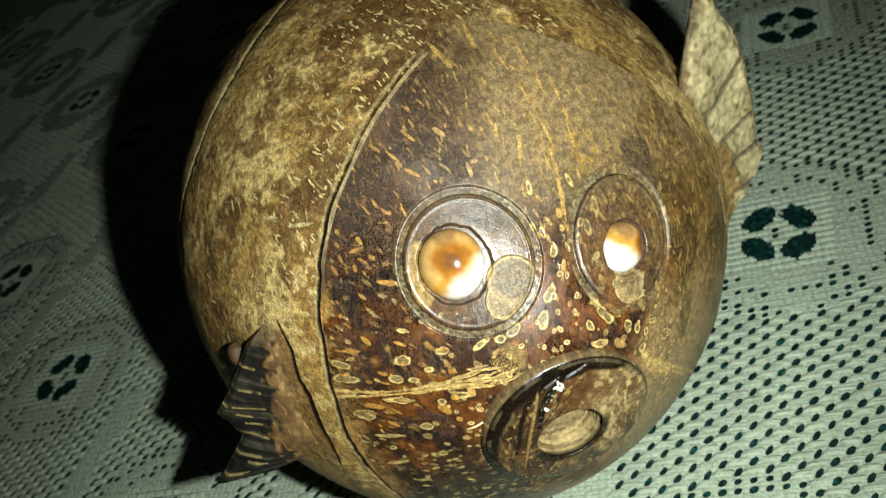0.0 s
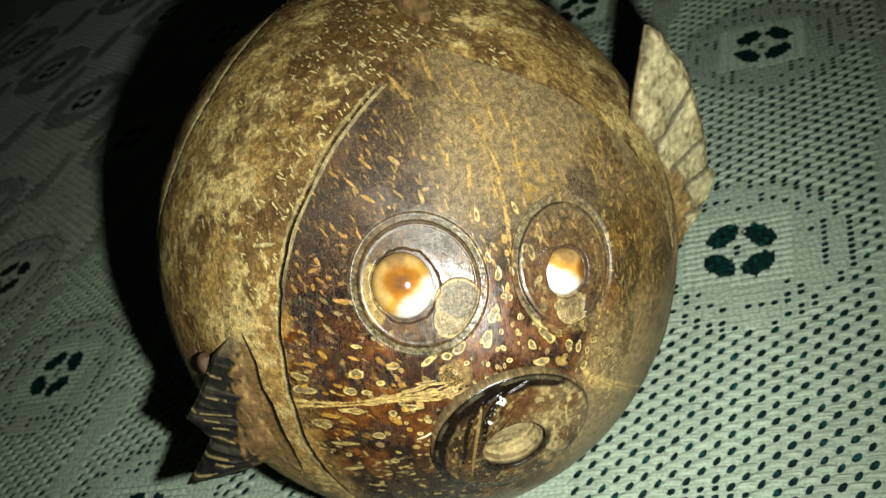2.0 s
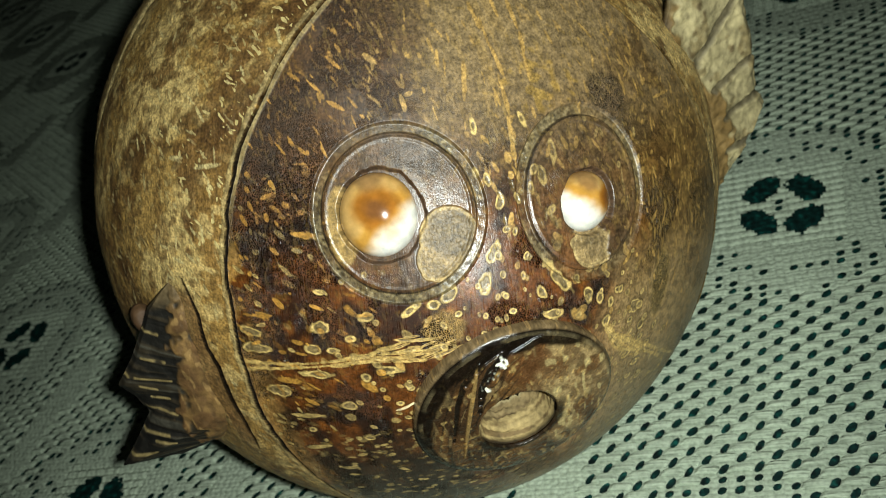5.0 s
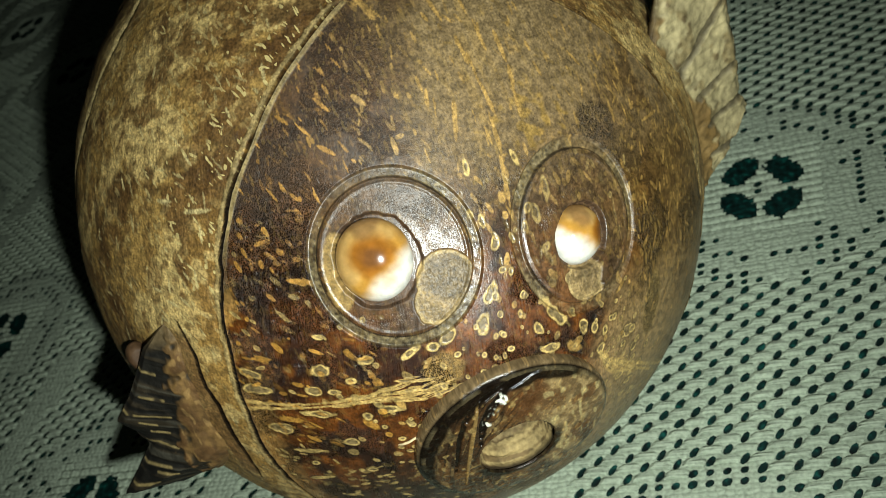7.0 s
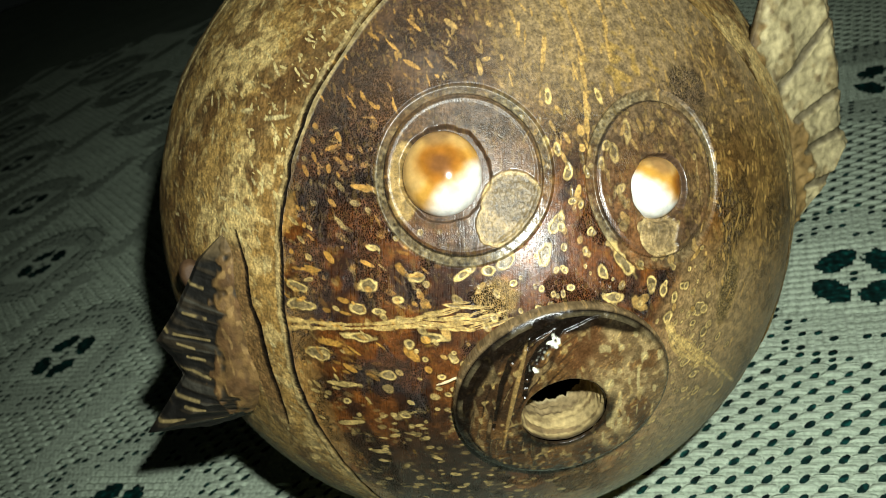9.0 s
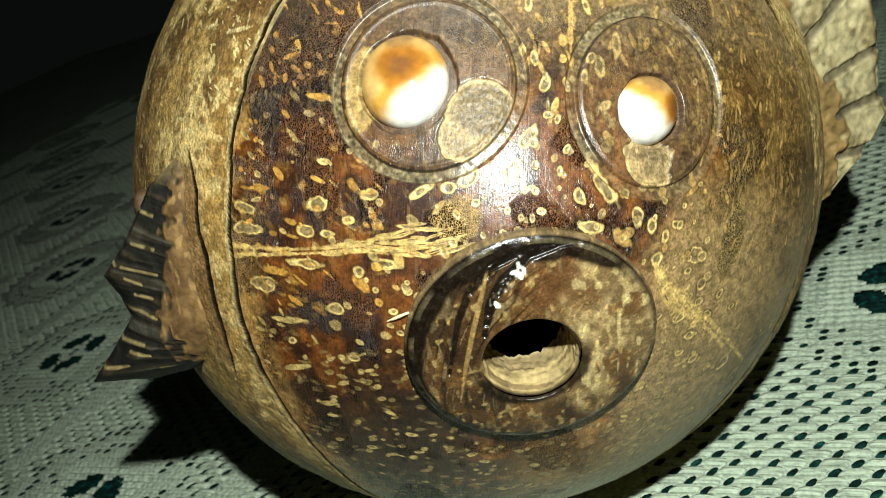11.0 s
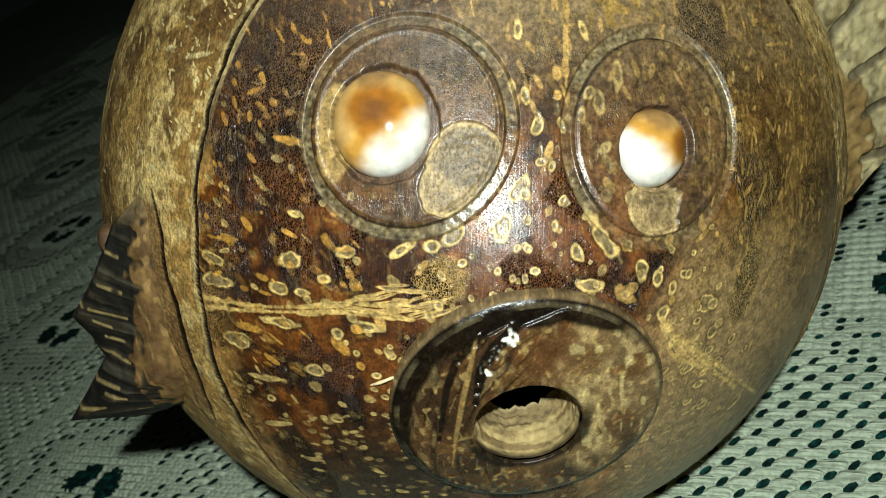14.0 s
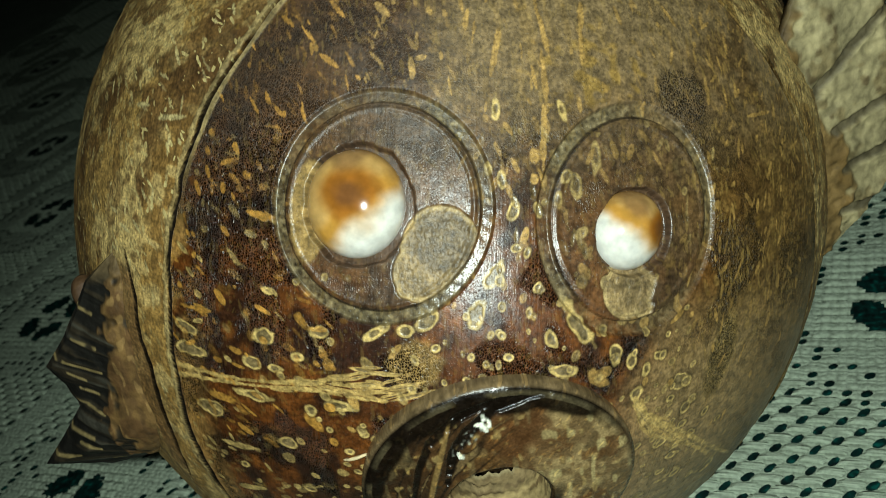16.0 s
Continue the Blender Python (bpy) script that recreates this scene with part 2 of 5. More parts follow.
# ---- tablecloth: a knitted lace with real holes over a dark green cover ----
ROW = Vector((math.cos(radians(-8.2)), math.sin(radians(-8.2))))
COL = Vector((math.cos(radians(75)), math.sin(radians(75))))
ACROSS = Vector((math.cos(radians(-17)), math.sin(radians(-17))))
ALONG = Vector((-ACROSS.y, ACROSS.x))
STITCH, COURSE = 0.00283, 0.00202
FLOWER, REPEAT_P, REPEAT_Q = (0.0634, 0.0384), (0.0290, 0.0873), (-0.0520, 0.0677)


def lace_holes(x, y, i, j):
    """How far each stitch is open, 0 to 1: net, dotted rings, stems and the four petals of every flower."""
    m = np.linalg.inv(np.array([REPEAT_P, REPEAT_Q]).T)
    d = np.stack([x - FLOWER[0], y - FLOWER[1]], -1)
    best, away, which = np.full(x.shape, 9.0), np.zeros((*x.shape, 2)), np.zeros(x.shape, int)
    k = np.round(d @ m.T)
    for a in (-1, 0, 1):
        for b in (-1, 0, 1):
            v = d - (k + (a, b)) @ np.array([REPEAT_P, REPEAT_Q])
            r = np.hypot(v[..., 0], v[..., 1])
            near = r < best
            best, away = np.where(near, r, best), np.where(near[..., None], v, away)
            which = np.where(near, ((k[..., 0] + a + 50) * 100 + k[..., 1] + b + 50).astype(int), which)
    s, c = away @ np.array(ACROSS), away @ np.array(ALONG)
    turn = np.degrees(np.arctan2(s, c))
    chance = hash3(i, j, i * 0, 3)
    net = best > 0.0262
    strip = np.zeros(x.shape, bool)
    for half in (np.array(REPEAT_Q) / 2, (np.array(REPEAT_P) - REPEAT_Q) / 2):
        for sign in (1, -1):
            u, w = (s - sign * (half @ np.array(ACROSS))), (c - sign * (half @ np.array(ALONG)))
            strip |= (np.abs(u) < 0.0052) & (np.abs(w) < 0.019)
    opened = np.where(net & ~strip, 2.0, 0.0)
    ring_out = np.abs(best - 0.0247) < 0.00125
    ring_in = (np.abs(best - 0.0195) < 0.0013) & (np.abs(np.mod(turn + 30, 60) - 30) > 6)
    opened = np.where((ring_out | ring_in) & (chance < 0.9), 0.6, opened)
    spur = (np.abs(best - 0.0158) < 0.0013) & (np.abs(np.mod(turn + 36, 72) - 36) < 9)
    opened = np.where(spur & (chance < 0.8), 0.6, opened)
    opened = np.where(best < 0.0016, 0.6, opened)
    return opened, s, c, np.where(net, 0, which)


def in_petal(s, c):
    """Whether a place, from a flower's middle along rows and columns, lies in one of its four petals."""
    u, w = abs(s) - 0.0044, abs(c) - 0.0050
    a, b = u * 0.66 - w * 0.75, u * 0.75 + w * 0.66
    return (abs(a) / 0.0045) ** 2.6 + (abs(b) / 0.0029) ** 2.6 < 1


def build_lace():
    """One sheet of stitches: closed ones are puffed fans, open ones a ring round an eight-sided hole."""
    lo, hi = (-0.44, -0.085), (0.14, 0.50)
    n = 215
    ii, jj = np.meshgrid(np.arange(-n, n), np.arange(-n, n + 90), indexing="ij")
    x = ROW.x * ii * STITCH + COL.x * jj * COURSE
    y = ROW.y * ii * STITCH + COL.y * jj * COURSE
    keep = (x > lo[0]) & (x < hi[0]) & (y > lo[1]) & (y < hi[1])
    i, j = ii[keep], jj[keep]
    x, y = x[keep], y[keep]
    opened, from_s, from_c, flower = lace_holes(x, y, i, j)
    verts, book, index, strands = [], {}, {}, set()

    def at(a, b, z, rise=0.0):
        """A shared point of the stitch grid, in half stitches."""
        if (a, b) not in index:
            index[a, b] = len(verts)
            wob = 0.00003
            u = a * STITCH / 2 + wob * (hash3(a, b, 1, 11) - 0.5) * 2
            v = (b + rise) * COURSE / 2 + wob * (hash3(a, b, 2, 12) - 0.5) * 2
            verts.append((ROW.x * u + COL.x * v, ROW.y * u + COL.y * v, z))
        return index[a, b]

    ring = ((-1, -1), (0, -1), (1, -1), (1, 0), (1, 1), (0, 1), (-1, 1), (-1, 0))
    hole = ((-0.54, -0.66), (0.0, -0.95), (0.54, -0.66), (0.74, 0.0), (0.54, 0.66), (0.0, 0.95), (-0.54, 0.66), (-0.74, 0.0))
    float_edge = ((-1.0, -0.3), (-0.97, -0.78), (-0.6, -1.0), (0.6, -1.0), (0.97, -0.72), (1.0, -0.2), (1.0, 0.3), (0.96, 0.76), (0.6, 1.0), (-0.6, 1.0), (-0.97, 0.74), (-1.0, 0.25))

    def put(u, v, z):
        verts.append((ROW.x * u + COL.x * v, ROW.y * u + COL.y * v, z))

    for ci, cj, op, fs, fc, owner in zip(i.tolist(), j.tolist(), opened.tolist(), from_s.tolist(), from_c.tolist(), flower.tolist()):
        faces = book.setdefault(owner, [])
        a, b = 2 * ci, 2 * cj
        if op > 1 and (ci + cj) % 2 == 0:
            # a thick float of thread between two holes of the net
            first = len(verts)
            r1, r2, r3, r4 = (hash3(ci, cj, k, 21) for k in (1, 2, 3, 4))
            long, tall = 1.40 + 0.26 * (r1 - 0.5), 0.88 + 0.16 * (r2 - 0.5)
            da, db, tilt = 0.18 * (r3 - 0.5), 0.14 * (r4 - 0.5), 0.16 * (r1 - 0.7)
            for scale, z in ((1.0, -0.00004), (0.84, 0.00016 + 0.00010 * r2), (0.46, 0.00030 + 0.00014 * r2)):
                for x1, y1 in float_edge:
                    y1 = y1 * (1 - 0.5 * (1 - x1 * x1)) if y1 < 0 else y1
                    put((a + da + (x1 * long + 0.26 * y1) * min(1.0, scale + 0.10)) * STITCH / 2, (b + db + y1 * tall * scale + tilt * x1 - 0.30 * x1 * x1 + 0.16) * COURSE / 2, z)
            for k in range(12):
                l = (k + 1) % 12
                faces.append((first + k, first + l, first + 12 + l, first + 12 + k))
                faces.append((first + 12 + k, first + 12 + l, first + 24 + l, first + 24 + k))
            faces.append(tuple(range(first + 24, first + 36)))
            strands.update(range(first, first + 36))
        edge = [at(a + qa, b + qb, (-0.00018 if qb else 0.0001) - (0.00012 if op > 1 else 0), 0.5 if op > 1 and qa == 0 and qb and (ci + cj + (qb < 0)) % 2 else 0.0) for qa, qb in ring]
        if op > 1 and (ci + cj) % 2:
            # the slanting hole between two floats
            first = len(verts)
            r1, r2 = (hash3(ci, cj, k, 22) for k in (1, 2))
            for ha, hb in hole:
                up = hb * (0.84 + 0.14 * r2) + (0.34 * hb if hb > 0 else 0.0)
                put((a + ha * (0.62 + 0.26 * r1) + 0.26 * up) * STITCH / 2, (b + up) * COURSE / 2, -0.0003)
            for k in range(8):
                l = (k + 1) % 8
                faces.append((edge[k], edge[l], first + l, first + k))
        elif op > 1:
            faces.append(tuple(edge))
        elif op > 0:
            size = op * (0.86 + 0.28 * hash3(ci, cj, 4, 13)) * 1.25
            first = len(verts)
            for ha, hb in hole:
                put((a + (ha + 0.15 * hb) * size) * STITCH / 2, (b + hb * min(0.86, size * 1.05)) * COURSE / 2, -0.0001)
            for k in range(8):
                l = (k + 1) % 8
                faces.append((edge[k], edge[l], first + l, first + k))
        else:
            if abs(fs) < 0.0125 and abs(fc) < 0.0115:
                # round a flower's petals the stitches are cut finer
                for g in range(5):
                    for h in range(4):
                        u0, v0 = a - 1 + g * 0.4, b - 1 + h * 0.5
                        s1, c1 = (g - 2) * 0.2 * STITCH, (h - 1.5) * 0.25 * COURSE
                        wob = (hash3(5 * ci + g, 4 * cj + h, 1, 15) - 0.5) * 0.0007
                        if in_petal(fs + s1 + wob, fc + c1 + wob):
                            continue
                        first = len(verts)
                        for qu, qv in ((0, 0), (0.4, 0), (0.4, 0.5), (0, 0.5)):
                            du, dv = abs(g * 0.4 + qu - 1), abs(h * 0.5 + qv - 1)
                            rim = max(du, dv)
                            put((u0 + qu) * STITCH / 2, (v0 + qv) * COURSE / 2, (1 - rim) * 0.0004 + rim * (0.0001 - 0.00028 * dv))
                        faces.append((first, first + 1, first + 2, first + 3))
                continue
            first = len(verts)
            put(a * STITCH / 2, b * COURSE / 2, 0.00030 + 0.00020 * hash3(ci, cj, 6, 14))
            for k in range(8):
                l = (k + 1) % 8
                qs = 1 if (ring[k][0] + ring[l][0]) > 0 else -1
                qc = 1 if (ring[k][1] + ring[l][1]) > 0 else -1
                if not in_petal(fs + qs * STITCH / 4, fc + qc * COURSE / 4):
                    faces.append((edge[k], edge[l], first))
    # the rest of the cloth, out to the table's edge
    for x0, x1, y0, y1 in ((-0.84, lo[0], -0.34, 1.02), (hi[0], 0.42, -0.34, 1.02), (lo[0], hi[0], -0.34, lo[1]), (lo[0], hi[0], hi[1], 1.02)):
        nx, ny = max(2, int((x1 - x0) / 0.03)), max(2, int((y1 - y0) / 0.03))
        first = len(verts)
        for g in range(nx + 1):
            for h in range(ny + 1):
                verts.append((x0 + (x1 - x0) * g / nx, y0 + (y1 - y0) * h / ny, -0.0003))
        book.setdefault(-1, []).extend([(first + g * (ny + 1) + h, first + (g + 1) * (ny + 1) + h, first + (g + 1) * (ny + 1) + h + 1, first + g * (ny + 1) + h + 1) for g in range(nx) for h in range(ny)])
    points, out = np.array(verts), []
    strand = np.zeros(len(verts))
    strand[list(strands)] = 1.0
    for owner in sorted(book):
        used = sorted({k for f in book[owner] for k in f})
        place = {k: n for n, k in enumerate(used)}
        me = mesh_from("lace", points[used], [tuple(place[k] for k in f) for f in book[owner]])
        paint(me, "strand", strand[used])
        me.materials.append(LACE)
        out.append(me)
    return out


border, net, *flowers = build_lace()
cloth = new("tablecloth")
new("plain_border", border).parent = cloth
new("knitted_net", net).parent = cloth
for flower_mesh in flowers:
    new("flower_medallion", flower_mesh).parent = cloth
tagged(cloth, "white knitted lace tablecloth with flower medallions and open net", "tablecloth")


def slab(name, x0, x1, y0, y1, z0, z1, mat, bevel=0.0):
    bm = bmesh.new()
    bmesh.ops.create_cube(bm, size=1, matrix=Matrix.Translation(((x0 + x1) / 2, (y0 + y1) / 2, (z0 + z1) / 2)) @ Matrix.Diagonal((x1 - x0, y1 - y0, z1 - z0, 1)))
    if bevel:
        bmesh.ops.bevel(bm, geom=bm.edges[:], offset=bevel, segments=3, affect="EDGES")
    me = bpy.data.meshes.new(name)
    bm.to_mesh(me)
    bm.free()
    me.materials.append(mat)
    return new(name, me)


tagged(slab("table_cover", -0.86, 0.44, -0.36, 1.04, -0.006, -0.0012, COVER, 0.001), "dark green table cover under the lace", "table cover")

# ---- the coconut ----
CENTRE = np.array([-0.00104, 0.01726, 0.04942])
AXES = np.array([[0.02, -0.05016, 0.01275], [0.0469, 0.0131, -0.01714], [0.01144, 0.02479, 0.04468]])
CHART = 66.0
WARM = np.array([1.0, 1.0, 0.84])


def on_shell(a, b, high=1.0):
    """The place over chart point (a across, b up), at a share of the shell's radius."""
    a, b = np.asarray(a, float), np.asarray(b, float)
    h = np.hypot(a, b) + 1e-9
    th = h / CHART
    u = np.stack([np.cos(th), np.sin(th) * a / h, np.sin(th) * b / h], -1)
    return CENTRE + (u * np.asarray(high)[..., None]) @ AXES


def normal_at(a, b):
    p = on_shell(a, b)
    m = np.linalg.inv(AXES)
    n = (p - CENTRE) @ m @ m.T
    return n / np.linalg.norm(n, axis=-1, keepdims=True)


EYE_L, EYE_R = (-12.9, 12.5, 12.45, 12.45), (17.2, 11.0, 11.35, 12.45)
BEAD_L, BEAD_R = (-15.8, 12.7, 5.85, 6.15), (16.8, 9.6, 4.5, 4.6)
MOUTH = (2.9, -21.1)
BORE_DROP, BORE = 1.7, 6.45
GILL_L = ((55, 48, 40, 27, 17, 4, -10, -24, -37, -50, -70), (-9.5, -18.5, -26.8, -35.6, -39.8, -42.0, -41.8, -40.2, -35.5, -29.0, -18.0))
GILL_R = ((57, 52, 45, 38, 30, 22, 11, 0, -14, -30, -50, -70), (3.0, 14.0, 27.5, 36.5, 44.5, 50.5, 55.5, 58.0, 58.5, 54.0, 43.0, 28.0))


def curve_at(points, b):
    """A smooth curve through (b, a) points."""
    x, y = np.array(points[0][::-1], float), np.array(points[1][::-1], float)
    d = 3.0
    return (np.interp(b - d, x, y) + 2 * np.interp(b, x, y) + np.interp(b + d, x, y) + np.interp(b - d / 2, x, y) + np.interp(b + d / 2, x, y)) / 6


def oval(a, b, e):
    return np.hypot((a - e[0]) / e[2], (b - e[1]) / e[3])


def discs(a, b, some):
    return np.min([np.hypot(a - x, b - y) - r for x, y, r in some], 0)


# marks that can be told apart: across, up, half length, half width, turn, hollow
RINGS = ((0.2, 5.0, 2.3, 1.1, 62, 1), (-1.4, 1.0, 2.3, 1.2, 75, 1), (7.0, -1.7, 1.5, 1.0, 120, 1), (15.1, -4.4, 1.5, 0.9, 95, 1),
         (17.5, -5.6, 1.4, 1.0, 100, 1), (8.8, -5.5, 1.8, 0.9, 170, 1), (18.6, -10.1, 1.4, 1.2, 60, 1), (25.4, -10.0, 1.5, 1.4, 0, 1),
         (-19.3, -2.3, 1.6, 1.2, 10, 1), (-26.7, -4.0, 1.9, 1.1, 5, 1), (-16.5, -11.2, 2.2, 0.9, 0, 1), (-28.5, -7.8, 1.5, 1.1, 170, 1),
         (-25.4, -7.9, 1.3, 0.7, 0, 1), (-28.2, -12.4, 3.2, 0.9, 0, 1))
RINGS_B = ((-22.2, -5.8, 1.1, 0.8, 0, 1), (-35.1, -16.7, 3.0, 2.0, 0, 1), (-23.8, -18.4, 1.5, 1.2, 0, 1), (2.5, 12.2, 1.3, 0.8, 80, 1),
           (1.0, 15.6, 1.2, 0.7, 95, 1), (-26.4, 1.8, 1.6, 0.8, 165, 1), (24.5, -18.9, 1.4, 0.9, 20, 1), (27.3, -22.5, 1.2, 0.9, 10, 1),
           (27.4, -14.3, 1.1, 0.9, 60, 1), (37.5, -29.9, 1.8, 1.6, 30, 1), (9.7, 15.0, 1.7, 0.8, 95, 1), (12.3, 18.0, 2.3, 0.8, 92, 1),
           (-6.8, 0.3, 1.7, 1.2, 40, 1), (-9.1, -1.1, 1.1, 0.9, 0, 1), (-12.6, -1.6, 2.0, 0.9, 35, 1))
BARS = ((10.2, -0.4, 4.6, 1.25, -56, 1), (13.4, -7.2, 2.0, 1.1, -40, 0), (-36.8, -2.5, 3.2, 0.55, 3, 0), (-44.5, 21.6, 3.2, 0.5, 4, 0), (-28.0, 10.5, 2.6, 0.65, -8, 0),
        (-25.5, -35.4, 2.4, 0.6, 12, 0), (-30.2, -29.5, 2.9, 0.6, 20, 0), (-20.0, -14.3, 2.4, 0.9, -42, 0), (-20.5, -12.6, 1.0, 1.0, 0, 1),
        (-38.3, -8.6, 3.0, 1.2, 0, 1), (-38.8, -5.6, 2.5, 1.0, -10, 1), (-34.0, -14.2, 2.6, 0.8, 0, 0), (-31.0, -21.5, 3.5, 0.7, 8, 0),
        (-10.0, 50.8, 5.2, 0.75, -62, 0), (-9.7, 27.9, 1.5, 0.45, 98, 0), (-8.5, 29.5, 0.8, 0.4, 15, 0))
RINGS_C = ((10.3, 9.6, 1.0, 0.7, 43, 1), (16.8, 18.5, 1.1, 0.5, 74, 0), (3.7, 9.6, 1.1, 0.5, 74, 0), (2.8, 8.1, 0.7, 0.5, 0, 1), (4.0, 7.6, 0.8, 0.5, 69, 1),
           (5.3, 4.0, 0.8, 0.6, 59, 1), (1.1, -0.8, 0.7, 0.6, 30, 1), (2.4, -3.7, 0.7, 0.6, 0, 1), (-5.7, -2.8, 0.7, 0.6, 32, 1), (-10.3, -3.6, 1.3, 0.4, 52, 0),
           (-26.9, -0.7, 1.4, 0.45, -19, 0), (-31.0, -25.0, 1.1, 0.7, 23, 1), (-21.1, -25.8, 0.9, 0.8, 11, 1), (-15.5, -17.7, 0.8, 0.7, 7, 1), (-13.7, -14.7, 0.7, 0.6, 6, 1))
RINGS_D = ((19.7, -6.9, 1.2, 0.7, 92, 1), (21.2, -5.5, 0.9, 0.7, -4, 1), (29.8, -19.4, 1.1, 0.7, -12, 1), (8.6, 15.9, 1.2, 0.9, 45, 1), (7.6, 13.4, 1.2, 0.7, 90, 1),
           (20.6, 17.4, 1.5, 0.35, -58, 0), (10.6, 5.6, 1.2, 0.7, -60, 0), (11.2, 7.4, 0.9, 0.5, 60, 0), (23.6, -1.2, 1.6, 0.4, 35, 0), (34.0, 3.0, 1.8, 0.35, 60, 0),
           (22.0, -5.5, 0.8, 0.6, 60, 1), (24.4, -12.1, 0.8, 0.6, 20, 1), (0.4, 23.4, 1.7, 0.75, 92, 1), (8.2, 23.4, 1.5, 0.7, 105, 1), (-3.9, 20.6, 0.8, 0.6, 80, 1), (-0.5, 16.8, 0.9, 0.7, 100, 1),
           (29.5, -27.0, 1.2, 0.9, 20, 1), (33.5, -29.5, 1.1, 0.8, 50, 1), (27.5, -17.0, 0.9, 0.7, 30, 1), (31.5, -16.4, 0.9, 0.7, 70, 1), (35.0, -19.0, 0.8, 0.6, 20, 1), (26.2, -25.2, 0.9, 0.6, 10, 1))
STRANDS = ((1.9, 48.0, 3.0, 0.44, -72, 0), (2.2, 53.5, 2.2, 0.39, -77, 0), (6.9, 48.3, 2.7, 0.44, -79, 0), (8.3, 41.9, 3.1, 0.39, -83, 0), (4.5, 40.2, 3.2, 0.44, -79, 0), (5.5, 37.1, 3.3, 0.33, -83, 0),
           (11.2, 40.1, 3.8, 0.44, -85, 0), (11.5, 35.0, 2.1, 0.44, -93, 0), (6.4, 32.6, 3.3, 0.44, -79, 0), (6.2, 27.6, 4.2, 0.46, -86, 0), (6.0, 20.5, 4.1, 0.44, -92, 0), (0.3, 30.0, 3.3, 0.50, -101, 0),
           (-3.2, 34.4, 1.7, 0.44, -98, 0), (-2.7, 54.1, 4.3, 0.66, -83, 0), (-4.7, 55.8, 1.9, 0.55, -74, 0), (24.8, 35.5, 2.4, 0.39, -58, 0), (11.2, 31.4, 2.8, 0.33, -91, 0), (16.3, 39.1, 1.2, 0.33, -79, 0),
           (5.0, 27.2, 2.2, 0.33, -79, 0), (-19.8, 35.9, 1.9, 0.31, -48, 0), (-20.1, 29.1, 1.9, 0.39, -32, 0), (-13.7, 35.5, 1.7, 0.66, -44, 0), (38.9, 22.6, 3.1, 0.39, 5, 0))
STREAKS = (((-41.0, -11.6), (-30.0, -10.6), (-21.0, -9.0), (-14.5, -6.6), (-9.8, -6.2), 0.3),
           ((-41.0, -13.0), (-30.0, -11.2), (-19.5, -9.6), (-12.0, -9.8), (-8.0, -8.2), 0.28),
           ((-22.0, -9.0), (-17.5, -8.4), (-14.0, -8.0), (-11.0, -8.0), (-8.5, -7.2), 0.3),
           ((18.6, -10.6), (20.7, -13.4), (24.5, -16.0), (31.0, -20.8), (44.0, -31.5), 0.36),
           ((19.0, -11.8), (21.5, -14.6), (25.5, -17.4), (30.0, -21.4), (36.0, -26.2), 0.32),
           ((19.6, -13.0), (21.2, -15.5), (22.9, -17.2), (25.5, -18.8), (29.0, -21.0), 0.34))


